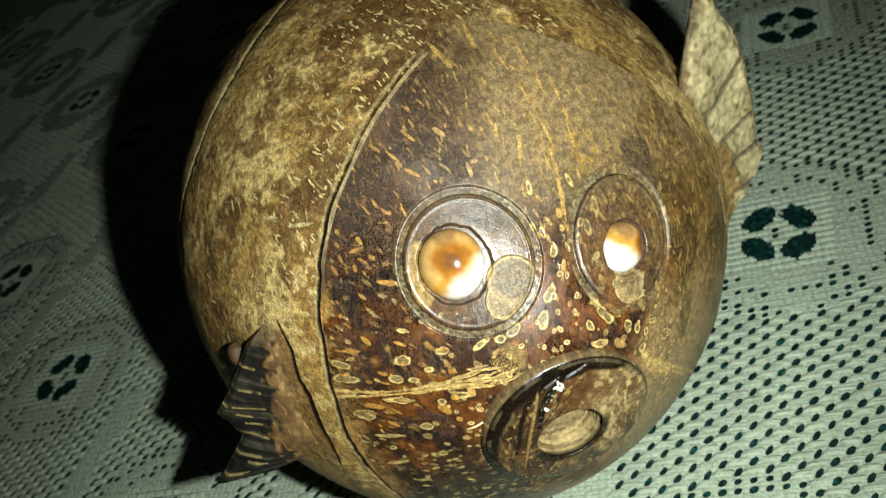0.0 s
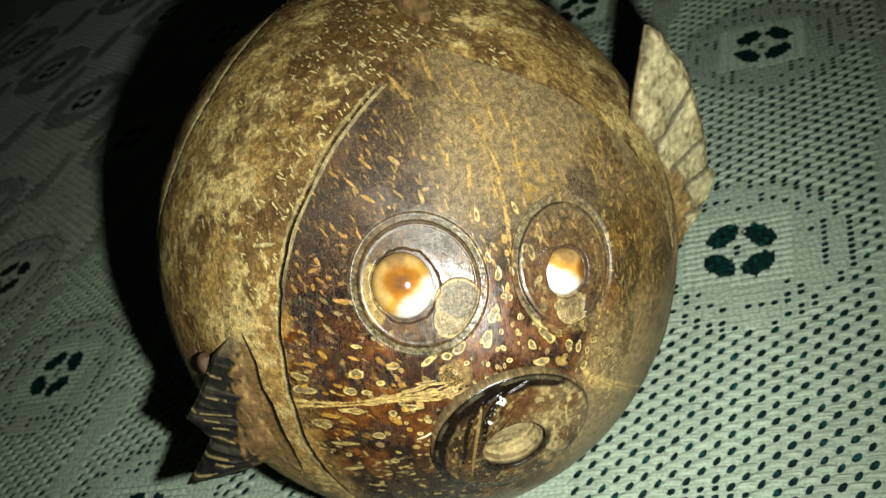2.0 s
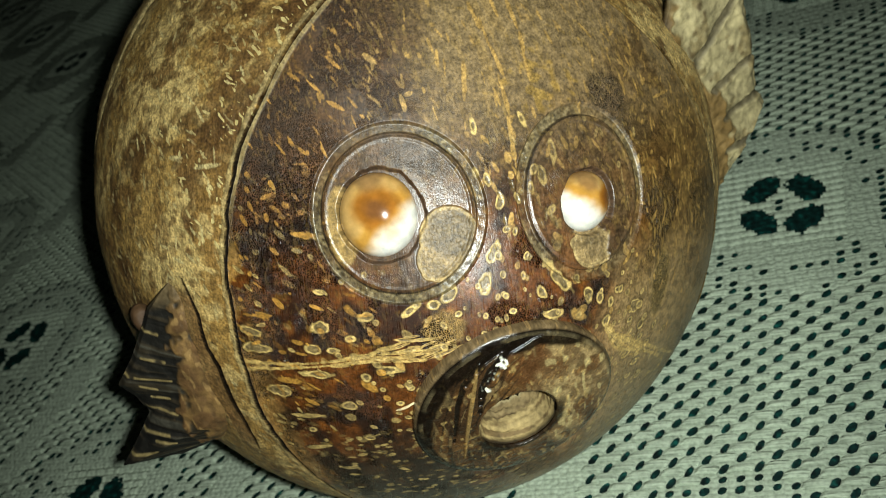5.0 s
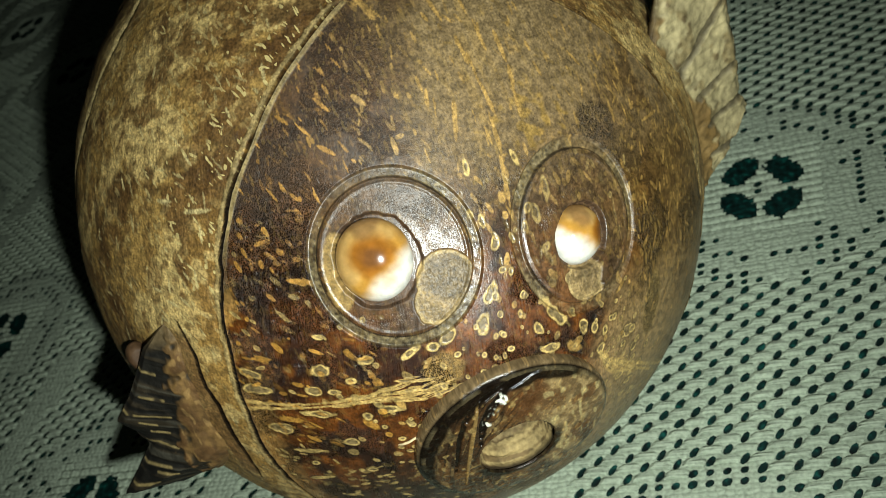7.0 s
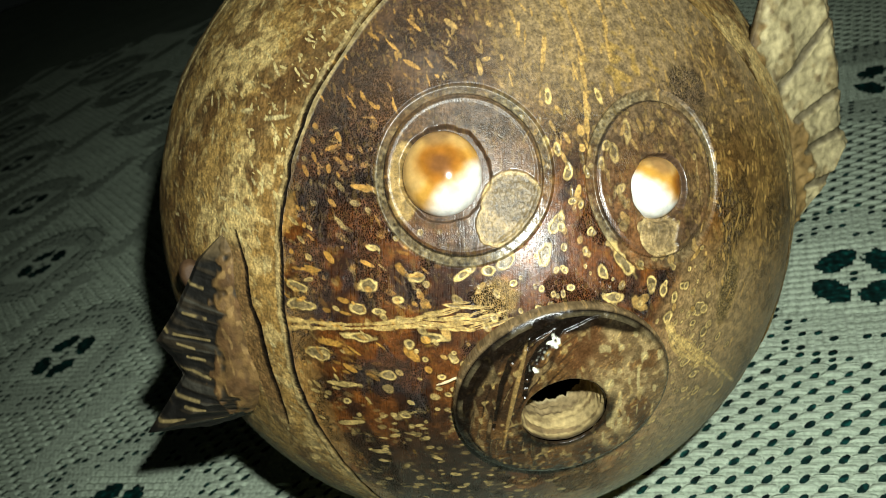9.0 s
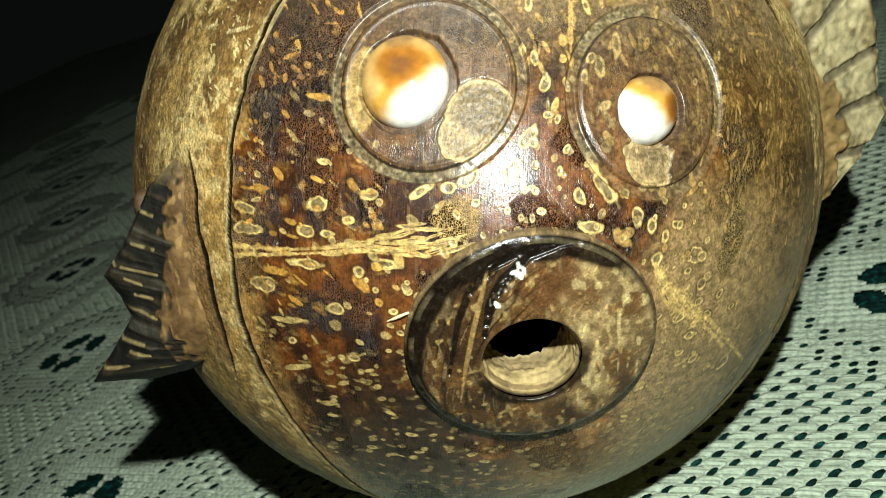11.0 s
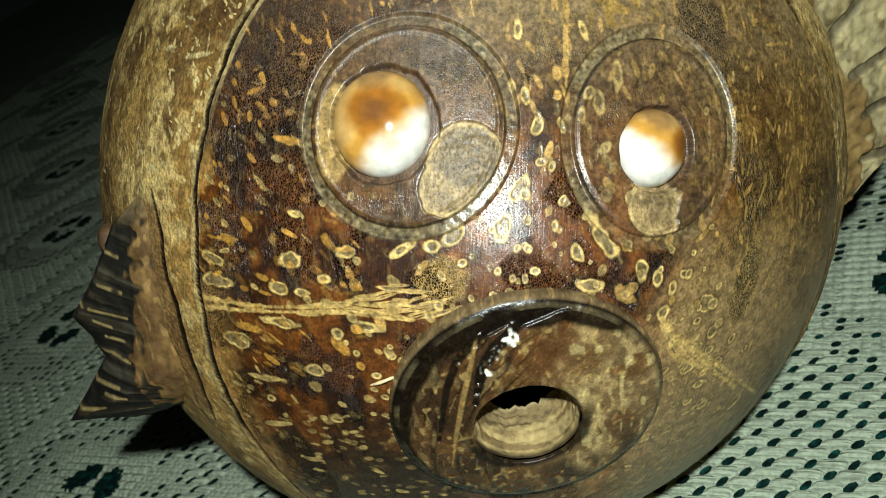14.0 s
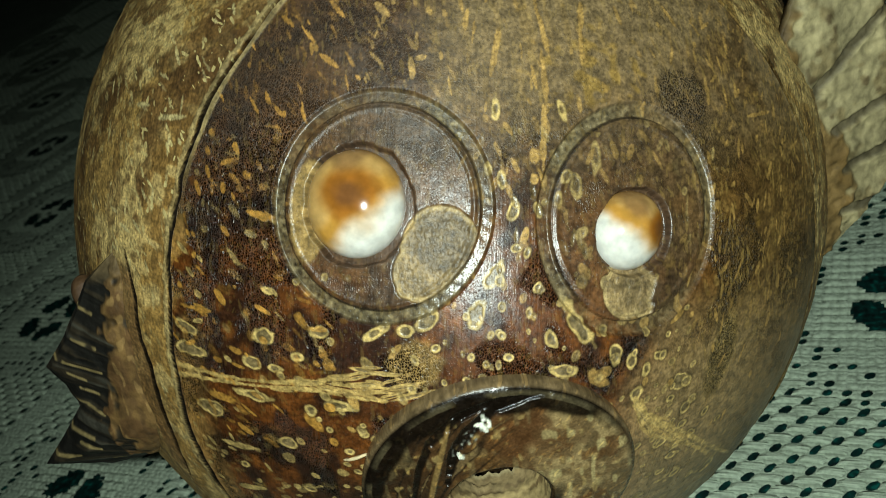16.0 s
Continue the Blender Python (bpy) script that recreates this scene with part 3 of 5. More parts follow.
def shell_marks():
    """All flecks of the shell: across, up, half length, half width, turn, hollow, strength."""
    out = [(x, y, l * 0.86, w * 0.80, r, h, 1.0 if h else 0.8) for x, y, l, w, r, h in RINGS + RINGS_B + RINGS_C + RINGS_D + BARS + STRANDS]
    for *line, wide in STREAKS:
        for _ in range(16):
            k = rng.uniform(0, 3.999)
            (x0, y0), (x1, y1) = line[int(k)], line[int(k) + 1]
            f = k % 1
            out.append((x0 + f * (x1 - x0), y0 + f * (y1 - y0) + rng.normal(0, 0.25 + wide * (1.2 * step(-20, -12, x0 + f * (x1 - x0)) if x0 < 0 else 0.5)), rng.uniform(0.8, 2.8), rng.uniform(0.16, 0.34), math.degrees(math.atan2(y1 - y0, x1 - x0)) + rng.normal(0, 5), rng.rand() < 0.5, 0.9))
    for _ in range(8200):
        a, b = rng.uniform(-100, 70), rng.uniform(-75, 100)
        d = math.hypot(a - MOUTH[0], b - MOUTH[1])
        turn = math.degrees(math.atan2(b - MOUTH[1] + 6, a - MOUTH[0])) + rng.normal(0, 13)
        inside = np.interp(b, GILL_L[0][::-1], GILL_L[1][::-1]) < a < np.interp(b, GILL_R[0][::-1], GILL_R[1][::-1]) and b < 56
        fade = 0.12 + 0.75 * rng.rand() ** 1.7
        if not inside:
            if rng.rand() < 0.8:
                continue
            long, wide, hollow = rng.uniform(0.5, 1.6), rng.uniform(0.15, 0.30), 0
            fade = 0.25 + 0.75 * rng.rand() ** 1.5
            turn = 125 + rng.normal(0, 28)
        elif b < -24:
            long, wide, hollow = rng.uniform(0.3, 1.0), rng.uniform(0.22, 0.5), rng.rand() < 0.45
            turn = rng.uniform(-20, 40)
        elif d < 28 and b < 6:
            if rng.rand() < 0.5:
                continue
            long, hollow = rng.uniform(0.28, 0.85), rng.rand() < 0.8
            fade = 0.4 + 0.59 * rng.rand()
            wide = long * rng.uniform(0.6, 0.95)
        elif a > 16 and b < -4 and rng.rand() < 0.8:
            continue
        elif a > 30:
            long, wide, hollow = rng.uniform(0.4, 1.5), rng.uniform(0.16, 0.38), 0
            turn = rng.normal(75, 25)
        elif b > 22:
            if rng.rand() < (0.15 if a < -6 else 0.5):
                continue
            long, wide, hollow = rng.uniform(0.35, 1.4), rng.uniform(0.13, 0.32), 0
            turn = rng.normal(118 if a < -12 else 100, 16)
        else:
            long, wide, hollow = rng.uniform(0.3, 1.3), rng.uniform(0.18, 0.5), rng.rand() < 0.25
            turn = rng.normal(150 if a < -14 else 95, 24)
        out.append((a, b, long, wide, turn, hollow, fade))
    return out


def stroke(a, b, line, wide):
    """1 on a line of chart points, 0 beyond its width, thinner towards both ends."""
    out = np.zeros(len(a))
    for k, ((x0, y0), (x1, y1)) in enumerate(zip(line[:-1], line[1:])):
        dx, dy = x1 - x0, y1 - y0
        f = np.clip(((a - x0) * dx + (b - y0) * dy) / (dx * dx + dy * dy), 0, 1)
        along = (k + f) / (len(line) - 1)
        w = wide * (0.35 + 0.65 * np.sin(np.pi * np.clip(along, 0.05, 0.95)))
        out = np.maximum(out, step(1.25, 0.75, np.hypot(a - x0 - f * dx, b - y0 - f * dy) / w))
    return out


def build_shell():
    """The body: a fine polar grid over the face, growing coarser behind."""
    around = 1330
    th = np.concatenate([np.linspace(0.0003, 0.92, 470), np.linspace(0.92, 1.30, 110)[1:], np.linspace(1.30, 1.95, 80)[1:], np.linspace(1.95, 3.1375, 36)[1:]])
    rings = len(th)
    ph = np.arange(around) * 2 * np.pi / around
    a = (th[:, None] * np.cos(ph) * CHART).ravel()
    b = (th[:, None] * np.sin(ph) * CHART).ravel()
    t_all = np.repeat(th, around)
    p = on_shell(a, b)
    n = normal_at(a, b)
    mm = p * 1000.0
    # regions
    gl, gr = curve_at(GILL_L, b), curve_at(GILL_R, b)
    inside = step(-0.35, 0.35, a - gl) * step(-0.35, 0.35, gr - a) * step(60, 55, b)
    lump = grain(mm, 7.0, 1) * 0.6 + grain(mm, 3.0, 2) * 0.4
    small = grain(mm, 1.1, 3) * 0.5 + grain(mm, 0.55, 4) * 0.5
    fibre = grain(np.stack([a, b * 0.35 + a * 0.1, b * 0], -1), (0.55, 0.8, 1), 5)
    speck = grain(mm, 0.34, 6)
    wander = grain(mm, 1.5, 56)
    # outer husk-coloured coat
    coat = np.tile(np.array([0.285, 0.190, 0.074]), (len(a), 1))
    coat = blend(coat, (0.50, 0.385, 0.195), step(0.48, 0.55, grain(mm, 8.0, 1) * 0.55 + grain(mm, 3.2, 2) * 0.3 + small * 0.15) * 0.9)
    coat = blend(coat, (0.135, 0.076, 0.029), step(0.52, 0.60, grain(mm, 6.5, 19) * 0.55 + grain(mm, 2.2, 20) * 0.3 + small * 0.15) * 0.85)
    brow = 0.26 * np.exp(-((a + 10) / 30) ** 2 - ((b - 62) / 16) ** 2)
    beside = 0.17 * step(20, 4, np.abs(a - gl)) * step(2, 16, b)
    patch = step(0.54, 0.72, grain(mm, 6.0, 8) * 0.45 + grain(mm, 2.2, 9) * 0.38 + small * 0.17 + brow + beside)
    coat = blend(coat, (0.070, 0.036, 0.014), patch * 0.88)
    coat = blend(coat, (0.135, 0.080, 0.031), step(0.52, 0.63, grain(mm, (1.6, 0.9, 1.3), 16) * 0.5 + small * 0.5) * 0.7)
    coat = blend(coat, (0.46, 0.36, 0.18), step(0.60, 0.74, grain(mm, (1.1, 0.7, 1.4), 17) * 0.6 + small * 0.4) * 0.45 * (1 - patch))
    ridge = step(5.5, 2.5, np.abs(gl - a - 2.5)) * step(28, 14, b)
    coat = blend(coat, (0.27, 0.165, 0.055), ridge * 0.6)
    coat = blend(coat, (0.48, 0.37, 0.19), ridge * step(0.56, 0.72, grain(np.stack([b + a * 0.2, a * 0.5, a * 0], -1), 1.5, 47)) * 0.7)
    coat = blend(coat, (0.14, 0.10, 0.05), step(-2, -20, b) * step(-40, -60, a) * step(0.5, 0.65, grain(mm, 5.0, 23)) * 0.6)
    # polished face
    red = np.tile(np.array([0.090, 0.034, 0.009]), (len(a), 1))
    red = blend(red, (0.016, 0.008, 0.006), step(0.43, 0.57, grain(mm, 5.0, 1) * 0.5 + grain(mm, 2.2, 2) * 0.5) * 0.85)
    red = blend(red, (0.20, 0.080, 0.018), step(0.54, 0.70, grain(mm, 4.0, 10) * 0.6 + grain(mm, 1.5, 11) * 0.4) * 0.45)
    golden = step(16, 40, a + (lump - 0.5) * 16)
    red = blend(red, (0.21, 0.125, 0.040), golden * 0.75 * (1 - 0.6 * step(16, 34, b)))
    red = blend(red, (0.070, 0.038, 0.019), step(10, 28, b) * (1 - 0.5 * golden) * 0.8)
    # upper right brow: its broad greyish sheen is put into the tint
    red = blend(red, (0.255, 0.178, 0.098), step(12, 30, b) * step(-14, 4, a + (lump - 0.5) * 18) * (0.62 + 0.2 * step(28, 44, b)))
    red = blend(red, (0.10, 0.055, 0.020), golden * step(0.50, 0.66, grain(mm, 5.5, 22) * 0.5 + grain(mm, 1.8, 27) * 0.5) * 0.8)
    red = blend(red, (0.25, 0.12, 0.028), step(0.45, 0.65, grain(mm, 2.0, 13)) * step(-22, -40, b) * 0.6)
    red = blend(red, (0.016, 0.009, 0.007), step(0.46, 0.6, grain(mm, 5.0, 14) * 0.6 + grain(mm, 1.8, 28) * 0.4) * step(-10, -30, b) * step(10, -6, a) * 0.8)
    red = blend(red, (0.028, 0.013, 0.007), step(-18, -32, b) * step(0.66, 0.44, grain(mm, 3.0, 30)) * 0.85)
    # olive right cheek, its tint lightened to carry the milky gloss haze
    olive = step(14, 22, a + (lump - 0.5) * 8) * (1 - 0.5 * step(35, 46, a)) * step(2, -8, b + (lump - 0.5) * 8)
    red = blend(red, (0.275, 0.184, 0.092), olive * 0.8)
    red = blend(red, (0.24, 0.14, 0.042), step(0, 10, a) * step(-32, -40, b) * (1 - olive) * 0.6)
    edge_l = step(7, 0.5, a - gl) * step(14, 4, b) * step(0.40, 0.62, grain(mm, 2.2, 18) + 0.12 * step(0, -14, b))
    red = blend(red, (0.33, 0.21, 0.075), edge_l * 0.8)
    red = blend(red, (0.36, 0.22, 0.07), step(0.62, 0.80, grain(np.stack([a * 1.0 + b * 0.12, b * 0.16, b * 0], -1), (0.8, 1.3, 1), 12)) * step(14, 30, b) * np.exp(-((a - 6) / 14) ** 2) * 0.22)
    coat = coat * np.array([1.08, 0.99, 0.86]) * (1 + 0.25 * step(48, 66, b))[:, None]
    red = red * (1 + np.outer(step(16, 2, b) * step(26, 12, a), (0.16, -0.02, -0.10)))
    red = blend(red, (0.016, 0.009, 0.006), np.exp(-((a + 14) / 11) ** 2 - ((b + 34) / 9) ** 2) * step(0.25, 0.55, lump + 0.1) * 0.85)
    tint = blend(coat, red, inside)
    rough = np.where(inside > 0.5, 0.25 + 0.10 * small + 0.09 * step(24, 50, a) + 0.20 * step(12, 30, b), 0.46 + 0.16 * small)
    net = grain(mm, 5.0, 15) * 0.5 + 0.35 * grain(mm, 2.0, 29) + 0.15 * small
    net = net + 0.24 * np.exp(-((a + 33) / 9) ** 2 - ((b - 8) / 26) ** 2) + 0.18 * np.exp(-((a + 16) / 14) ** 2 - ((b - 36) / 12) ** 2) + 0.22 * np.exp(-((a - 33) / 3.5) ** 2 - ((b + 2) / 10) ** 2)
    comb = step(0.47, 0.58, net) * inside * (1 - 0.75 * golden * step(0, 16, b))
    comb = comb * (1 - 0.9 * np.exp(-((a - 5) / 13) ** 2) * step(14, 26, b)) * (1 - 0.45 * step(16, 30, b))
    comb = np.maximum(comb, step(0.35, 0.7, np.exp(-((a - 25) / 5.5) ** 2 - ((b - 25) / 4.5) ** 2) + (small - 0.5) * 0.5) * 0.9)
    yellow = np.exp(-((a - 12) / 6.0) ** 2 - ((b - 28) / 4.5) ** 2)
    tint = blend(tint, (0.34, 0.20, 0.035), step(0.40, 0.8, yellow * 0.7 + (grain(mm, 0.8, 53) - 0.5) * 1.3) * 0.5)
    nest = np.exp(-((a + 8.0) / 3.4) ** 2 - ((b + 5.0) / 3.0) ** 2)
    comb = np.maximum(comb, step(0.3, 0.6, nest + (small - 0.5) * 0.3) * 0.55)
    tint = blend(tint, (0.34, 0.215, 0.08), step(0.3, 0.6, nest + (small - 0.5) * 0.3) * 0.8)
    fleck = (1 - inside) * np.clip(0.40 + 0.6 * np.maximum(patch, step(14, 2, np.abs(a - gl)) * step(0, 10, b)) , 0, 1) * (0.35 + 0.65 * step(-64, -50, a) * step(-14, 0, b))
    fleck = fleck + inside * np.clip(0.08 + 0.26 * golden * step(-14, 2, b) - 0.16 * golden * step(16, 30, b) + 0.06 * step(16, 30, b), 0, 0.9) * step(-26, -14, b + 12 * golden)
    fleck = fleck * step(0.28, 0.5, lump + 0.1)
    polish = inside.copy()
    comb = comb * (1 - 0.85 * olive)
    mesh_patch = np.exp(-((a - 32.4 - 0.15 * (b - -8.3)) / 2.6) ** 2 - ((b - -8.3) / 6.5) ** 2)
    tint = blend(tint, (0.30, 0.20, 0.075), step(0.25, 0.6, mesh_patch) * 0.7)
    comb = np.maximum(comb, step(0.3, 0.6, mesh_patch + (small - 0.5) * 0.3) * 0.9)
    lift = np.zeros(len(a))
    # coarse bins for local painting
    size = 2.0
    key_a, key_b = np.floor(a / size).astype(int), np.floor(b / size).astype(int)
    width = 400
    key = (key_a + 200) * width + key_b + 200
    order = np.argsort(key, kind="stable")
    sorted_key = key[order]

    def near(x, y, r):
        some = []
        for ka in range(int(math.floor((x - r) / size)), int(math.floor((x + r) / size)) + 1):
            base = (ka + 200) * width + 200
            s, e = np.searchsorted(sorted_key, (base + int(math.floor((y - r) / size)), base + int(math.floor((y + r) / size)) + 1))
            some.append(order[s:e])
        return np.concatenate(some)

    tan, core = np.array([0.50, 0.35, 0.14]), np.array([0.12, 0.085, 0.048])
    for x, y, long, wide, turn, hollow, fade in shell_marks():
        if math.hypot(x, y) > 120 or (math.hypot((x - EYE_L[0]) / 12.4, (y - EYE_L[1]) / 12.4) < 1 and fade < 1 and rng.rand() < 0.6):
            continue
        idx = near(x, y, long * 1.5 + 0.4)
        if not len(idx):
            continue
        c, s = math.cos(radians(turn)), math.sin(radians(turn))
        u, v = (a[idx] - x) * c + (b[idx] - y) * s, -(a[idx] - x) * s + (b[idx] - y) * c
        e = np.hypot(u / long, v / wide) + (small[idx] - 0.5) * 0.85 + (wander[idx] - 0.5) * 0.5
        w = step(1.1, 0.85, e) * fade
        tint[idx] = blend(tint[idx], np.array([0.024, 0.012, 0.007]), step(1.75, 1.1, e) * fade * (0.0 if fade == 0.9 or x < -41 else 0.5 if y < 16 else 0.2))
        pale = (x < curve_at(GILL_L, np.array([y]))[0]) or y > 56
        warm = np.array([0.50, 0.40, 0.21]) if pale else np.array([0.43, 0.28, 0.105]) if fade == 0.9 else tan if (hollow or y < -20 or fade == 1.0) else np.array([0.46, 0.235, 0.05]) if x < -16 else np.array([0.42, 0.25, 0.08])
        tint[idx] = blend(tint[idx], warm * (0.75 + 0.5 * small[idx][:, None]), w)
        if hollow:
            rim = 1 - min(0.5, 0.30 / wide)
            inner = step(rim + 0.06, rim - 0.08, e)
            tint[idx] = blend(tint[idx], core * (0.15 + 1.6 * speck[idx][:, None]), inner * fade * 0.86)
            lift[idx] -= 0.00004 * inner
        comb[idx] *= 1 - w
        rough[idx] += w * 0.06
    for *line, wide in STREAKS:
        for (x0, y0), (x1, y1) in zip(line[:-1], line[1:]):
            r = math.hypot(x1 - x0, y1 - y0) / 2 + wide + 0.6
            idx = near((x0 + x1) / 2, (y0 + y1) / 2, r)
            dx, dy = x1 - x0, y1 - y0
            s = np.clip(((a[idx] - x0) * dx + (b[idx] - y0) * dy) / (dx * dx + dy * dy), 0, 1)
            d = np.hypot(a[idx] - x0 - s * dx, b[idx] - y0 - s * dy) / (wide * 0.95) + (small[idx] - 0.5) * (1.5 if x0 < 0 else 0.9) + (lump[idx] - 0.5) * (1.6 if x0 < 0 else 0.7)
            w = step(1.15, 0.75, d)
            tint[idx] = blend(tint[idx], np.array([0.50, 0.34, 0.13]) * (0.45 + 0.9 * small[idx][:, None]), w * (0.75 if x0 < 0 else 0.95) * step(0.28, 0.5, speck[idx] * 0.5 + small[idx] * 0.5))
            comb[idx] *= 1 - w
    # eye rings, beads' sockets and the shallow drilled pupils
    for e, bead in ((EYE_L, BEAD_L), (EYE_R, BEAD_R)):
        tint = blend(tint, np.array([0.088, 0.056, 0.034]) * (0.7 + 0.6 * small[:, None]), step(0.98, 0.90, oval(a, b, e)) * 0.5)
        comb *= 1 - 0.7 * step(0.98, 0.90, oval(a, b, e))
        q = (oval(a, b, e) - 1) * e[2]
        cut = step(0.92, 0.58, np.abs(q + 0.25 * (lump - 0.5)))
        lift -= cut * (0.00045 + (grain(mm, 0.45, 50) - 0.5) * 0.00004)
        lift += 0.00012 * step(0.5, 0.0, np.abs(q + 1.5)) * (1 - cut)
        tint = blend(tint, np.array([0.125, 0.098, 0.060]) * (0.05 + 1.9 * grain(mm, 0.38, 26)[:, None]), cut * (0.35 + 0.5 * step(0.4, 0.6, lump)))
        tint = blend(tint, np.array([0.02, 0.014, 0.01]), step(0.26, 0.1, np.abs(q + 0.86 + 0.3 * (lump - 0.5))) * step(0.35, 0.5, lump) * 0.85)
        rough -= cut * 0.05
        comb *= 1 - cut
        hole = oval(a, b, (bead[0] + 0.45, bead[1] - 0.2, bead[2] * 1.04, bead[3] * 1.03))
        chip = grain(mm, 1.6, 49) * 0.6 + grain(mm, 0.7, 52) * 0.4 - 0.5
        sink = step(1.10, 1.04, hole + chip * 0.14)
        lift -= sink * 0.0009
        tint = blend(tint, np.array([0.075, 0.042, 0.026]), step(1.15, 1.08, hole + chip * 0.20))
        comb *= 1 - step(1.4, 1.2, hole)
    for some, grit in ((((-5.7, 8.3, 4.5), (-7.6, 5.4, 3.3), (-9.3, 3.6, 1.1)), (-5.2, 8.8, 2.9)), (((16.5, 3.0, 3.4), (18.6, 0.6, 1.3), (19.2, 3.4, 1.0), (13.6, 4.0, 0.9)), (17.7, 3.4, 2.4))):
        d = discs(a, b, some)
        eye = EYE_L if some[0][0] < 0 else EYE_R
        w = step(0.12, -0.12, d) * step(0.95, 0.92, oval(a, b, eye))
        lift -= w * 0.00030
        tint = blend(tint, np.array([0.235, 0.160, 0.080]) * (0.6 + 0.8 * small[:, None]), w)
        rim = step(0.40, 0.15, np.abs(d + 0.32)) * w
        tint = blend(tint, np.array([0.40, 0.285, 0.145]), rim * 0.75)
        inner = step(0.7, -0.5, np.hypot(a - grit[0], b - grit[1]) - grit[2] + (lump - 0.5) * 2.5)
        tint = blend(tint, np.array([0.105, 0.074, 0.044]) * (0.45 + 1.1 * grain(mm, 0.36, 25)[:, None]), inner * w * (0.78 if eye is EYE_L else 0.45))
        lift -= w * inner * (grain(mm, 0.5, 48) - 0.5) * 0.00012
        rough = np.where(w > 0.5, 0.42, rough)
        polish *= 1 - 0.85 * w
        comb *= 1 - w
    pale = step(1.05, 0.9, oval(a, b, (-21.3, 11.5, 2.4, 6.0))) * (oval(a, b, EYE_L) < 0.93)
    tint = blend(tint, np.array([0.38, 0.25, 0.10]), pale * 0.7)
    # gill cuts
    for line, end, depth in ((GILL_L, 51.5, 1.0), (GILL_R, 55.0, 0.6)):
        g = curve_at(line, b)
        k = (curve_at(line, b + 0.25) - curve_at(line, b - 0.25)) / 0.5
        d = (a - g) / np.sqrt(1 + k * k)
        side = d if line is GILL_L else -d
        on = step(end + 1.0, end - 0.5, b) * step(1.3, 0.9, t_all)
        d = d + (grain(np.stack([b, a * 0, a * 0], -1), 2.0, 45) - 0.5) * 0.35
        cut = step(0.34, 0.18, np.abs(d)) * on * (1 - 0.4 * step(20, 38, b))
        lip = step(0.62, 0.25, np.abs(side + 0.78 + (small - 0.5) * 0.5)) * on
        lip = np.maximum(lip, step(0.62, 0.3, np.abs(side - 0.6)) * on * step(8, 20, b))
        lip = lip * (1 if line is GILL_L else 1 - step(14, 32, b))
        tint = blend(tint, np.array([0.40, 0.30, 0.15]) * (0.6 + 0.8 * small[:, None]), lip * 0.6)
        lift += lip * 0.00008 - cut * 0.00028 * depth
        cut = step(0.47, 0.29, np.abs(d)) * on * (1 - 0.4 * step(20, 38, b))
        rough = rough + (0.9 - rough) * np.clip(cut * 1.5, 0, 1)
        polish *= 1 - np.clip(cut * 1.5, 0, 1)
        tint = blend(tint, np.array([0.008, 0.006, 0.005]), cut * depth)
        comb *= 1 - np.maximum(cut, lip)
        fleck *= 1 - np.maximum(cut, lip)
    # seam beside the pectoral fin
    seam = ((-51.7, 2.0), (-49.4, -3.9), (-49.0, -10.8), (-47.3, -14.3), (-46.7, -19.0), (-45.9, -23.4), (-44.6, -27.3), (-43.8, -31.5), (-43.6, -35.0))
    edge = np.interp(b, [q[1] for q in seam[::-1]], [q[0] for q in seam[::-1]])
    root = step(-4.5, -3.5, a - edge + (small - 0.5)) * step(0.1, -0.1, a - edge) * step(-36, -33, b) * step(2, -1, b)
    tint = blend(tint, np.array([0.175, 0.094, 0.037]) * (0.6 + 0.8 * small[:, None]), root * 0.85)
    fleck *= 1 - root
    cut = stroke(a, b, seam, 0.62)
    rough = rough + (0.9 - rough) * cut
    lift -= stroke(a, b, seam, 0.42) * 0.0003
    tint = blend(tint, np.array([0.007, 0.005, 0.004]), cut)
    fleck *= 1 - cut
    # joint between the two half shells
    u = np.stack([np.cos(t_all), np.sin(t_all) * a / (t_all * CHART), np.sin(t_all) * b / (t_all * CHART)], -1)
    d = (u @ np.array([-0.495, -0.723, 0.482]) - 0.712) * CHART
    cut = step(0.55, 0.2, np.abs(d))
    lift -= cut * 0.0004
    tint = blend(tint, np.array([0.45, 0.36, 0.2]), step(1.3, 0.6, np.abs(d - 0.3)) * 0.6)
    tint = blend(tint, np.array([0.10, 0.065, 0.03]), step(0.8, 2.0, d) * 0.4)
    # relief of the raw coat and a soft nose
    lift += (1 - inside) * ((small - 0.5) * 0.00014 + (fibre - 0.5) * 0.00004 + (lump - 0.5) * 0.0005)
    lift += inside * (small - 0.5) * 0.00004
    lift += 0.0016 * np.exp(-((a - 4) / 20) ** 2 - ((b + 6) / 20) ** 2)
    p = p + n * lift[:, None]
    ids = np.arange(rings * around).reshape(rings, around)
    quads = np.stack([ids[:-1], np.roll(ids[:-1], -1, 1), np.roll(ids[1:], -1, 1), ids[1:]], -1).reshape(-1, 4)[:, ::-1]
    # the mouth goes through the shell
    mid = quads[:, 0]
    quads = quads[np.hypot(a[mid] - MOUTH[0], b[mid] - MOUTH[1] + BORE_DROP) > 8.0]
    me = bpy.data.meshes.new("shell")
    me.vertices.add(len(p))
    me.vertices.foreach_set("co", p.astype(np.float32).ravel())
    me.loops.add(quads.size)
    me.loops.foreach_set("vertex_index", quads.astype(np.int32).ravel())
    me.polygons.add(len(quads))
    me.polygons.foreach_set("loop_start", np.arange(0, quads.size, 4, dtype=np.int32))
    me.polygons.foreach_set("use_smooth", np.ones(len(quads), bool))
    me.update(calc_edges=True)
    me.validate()
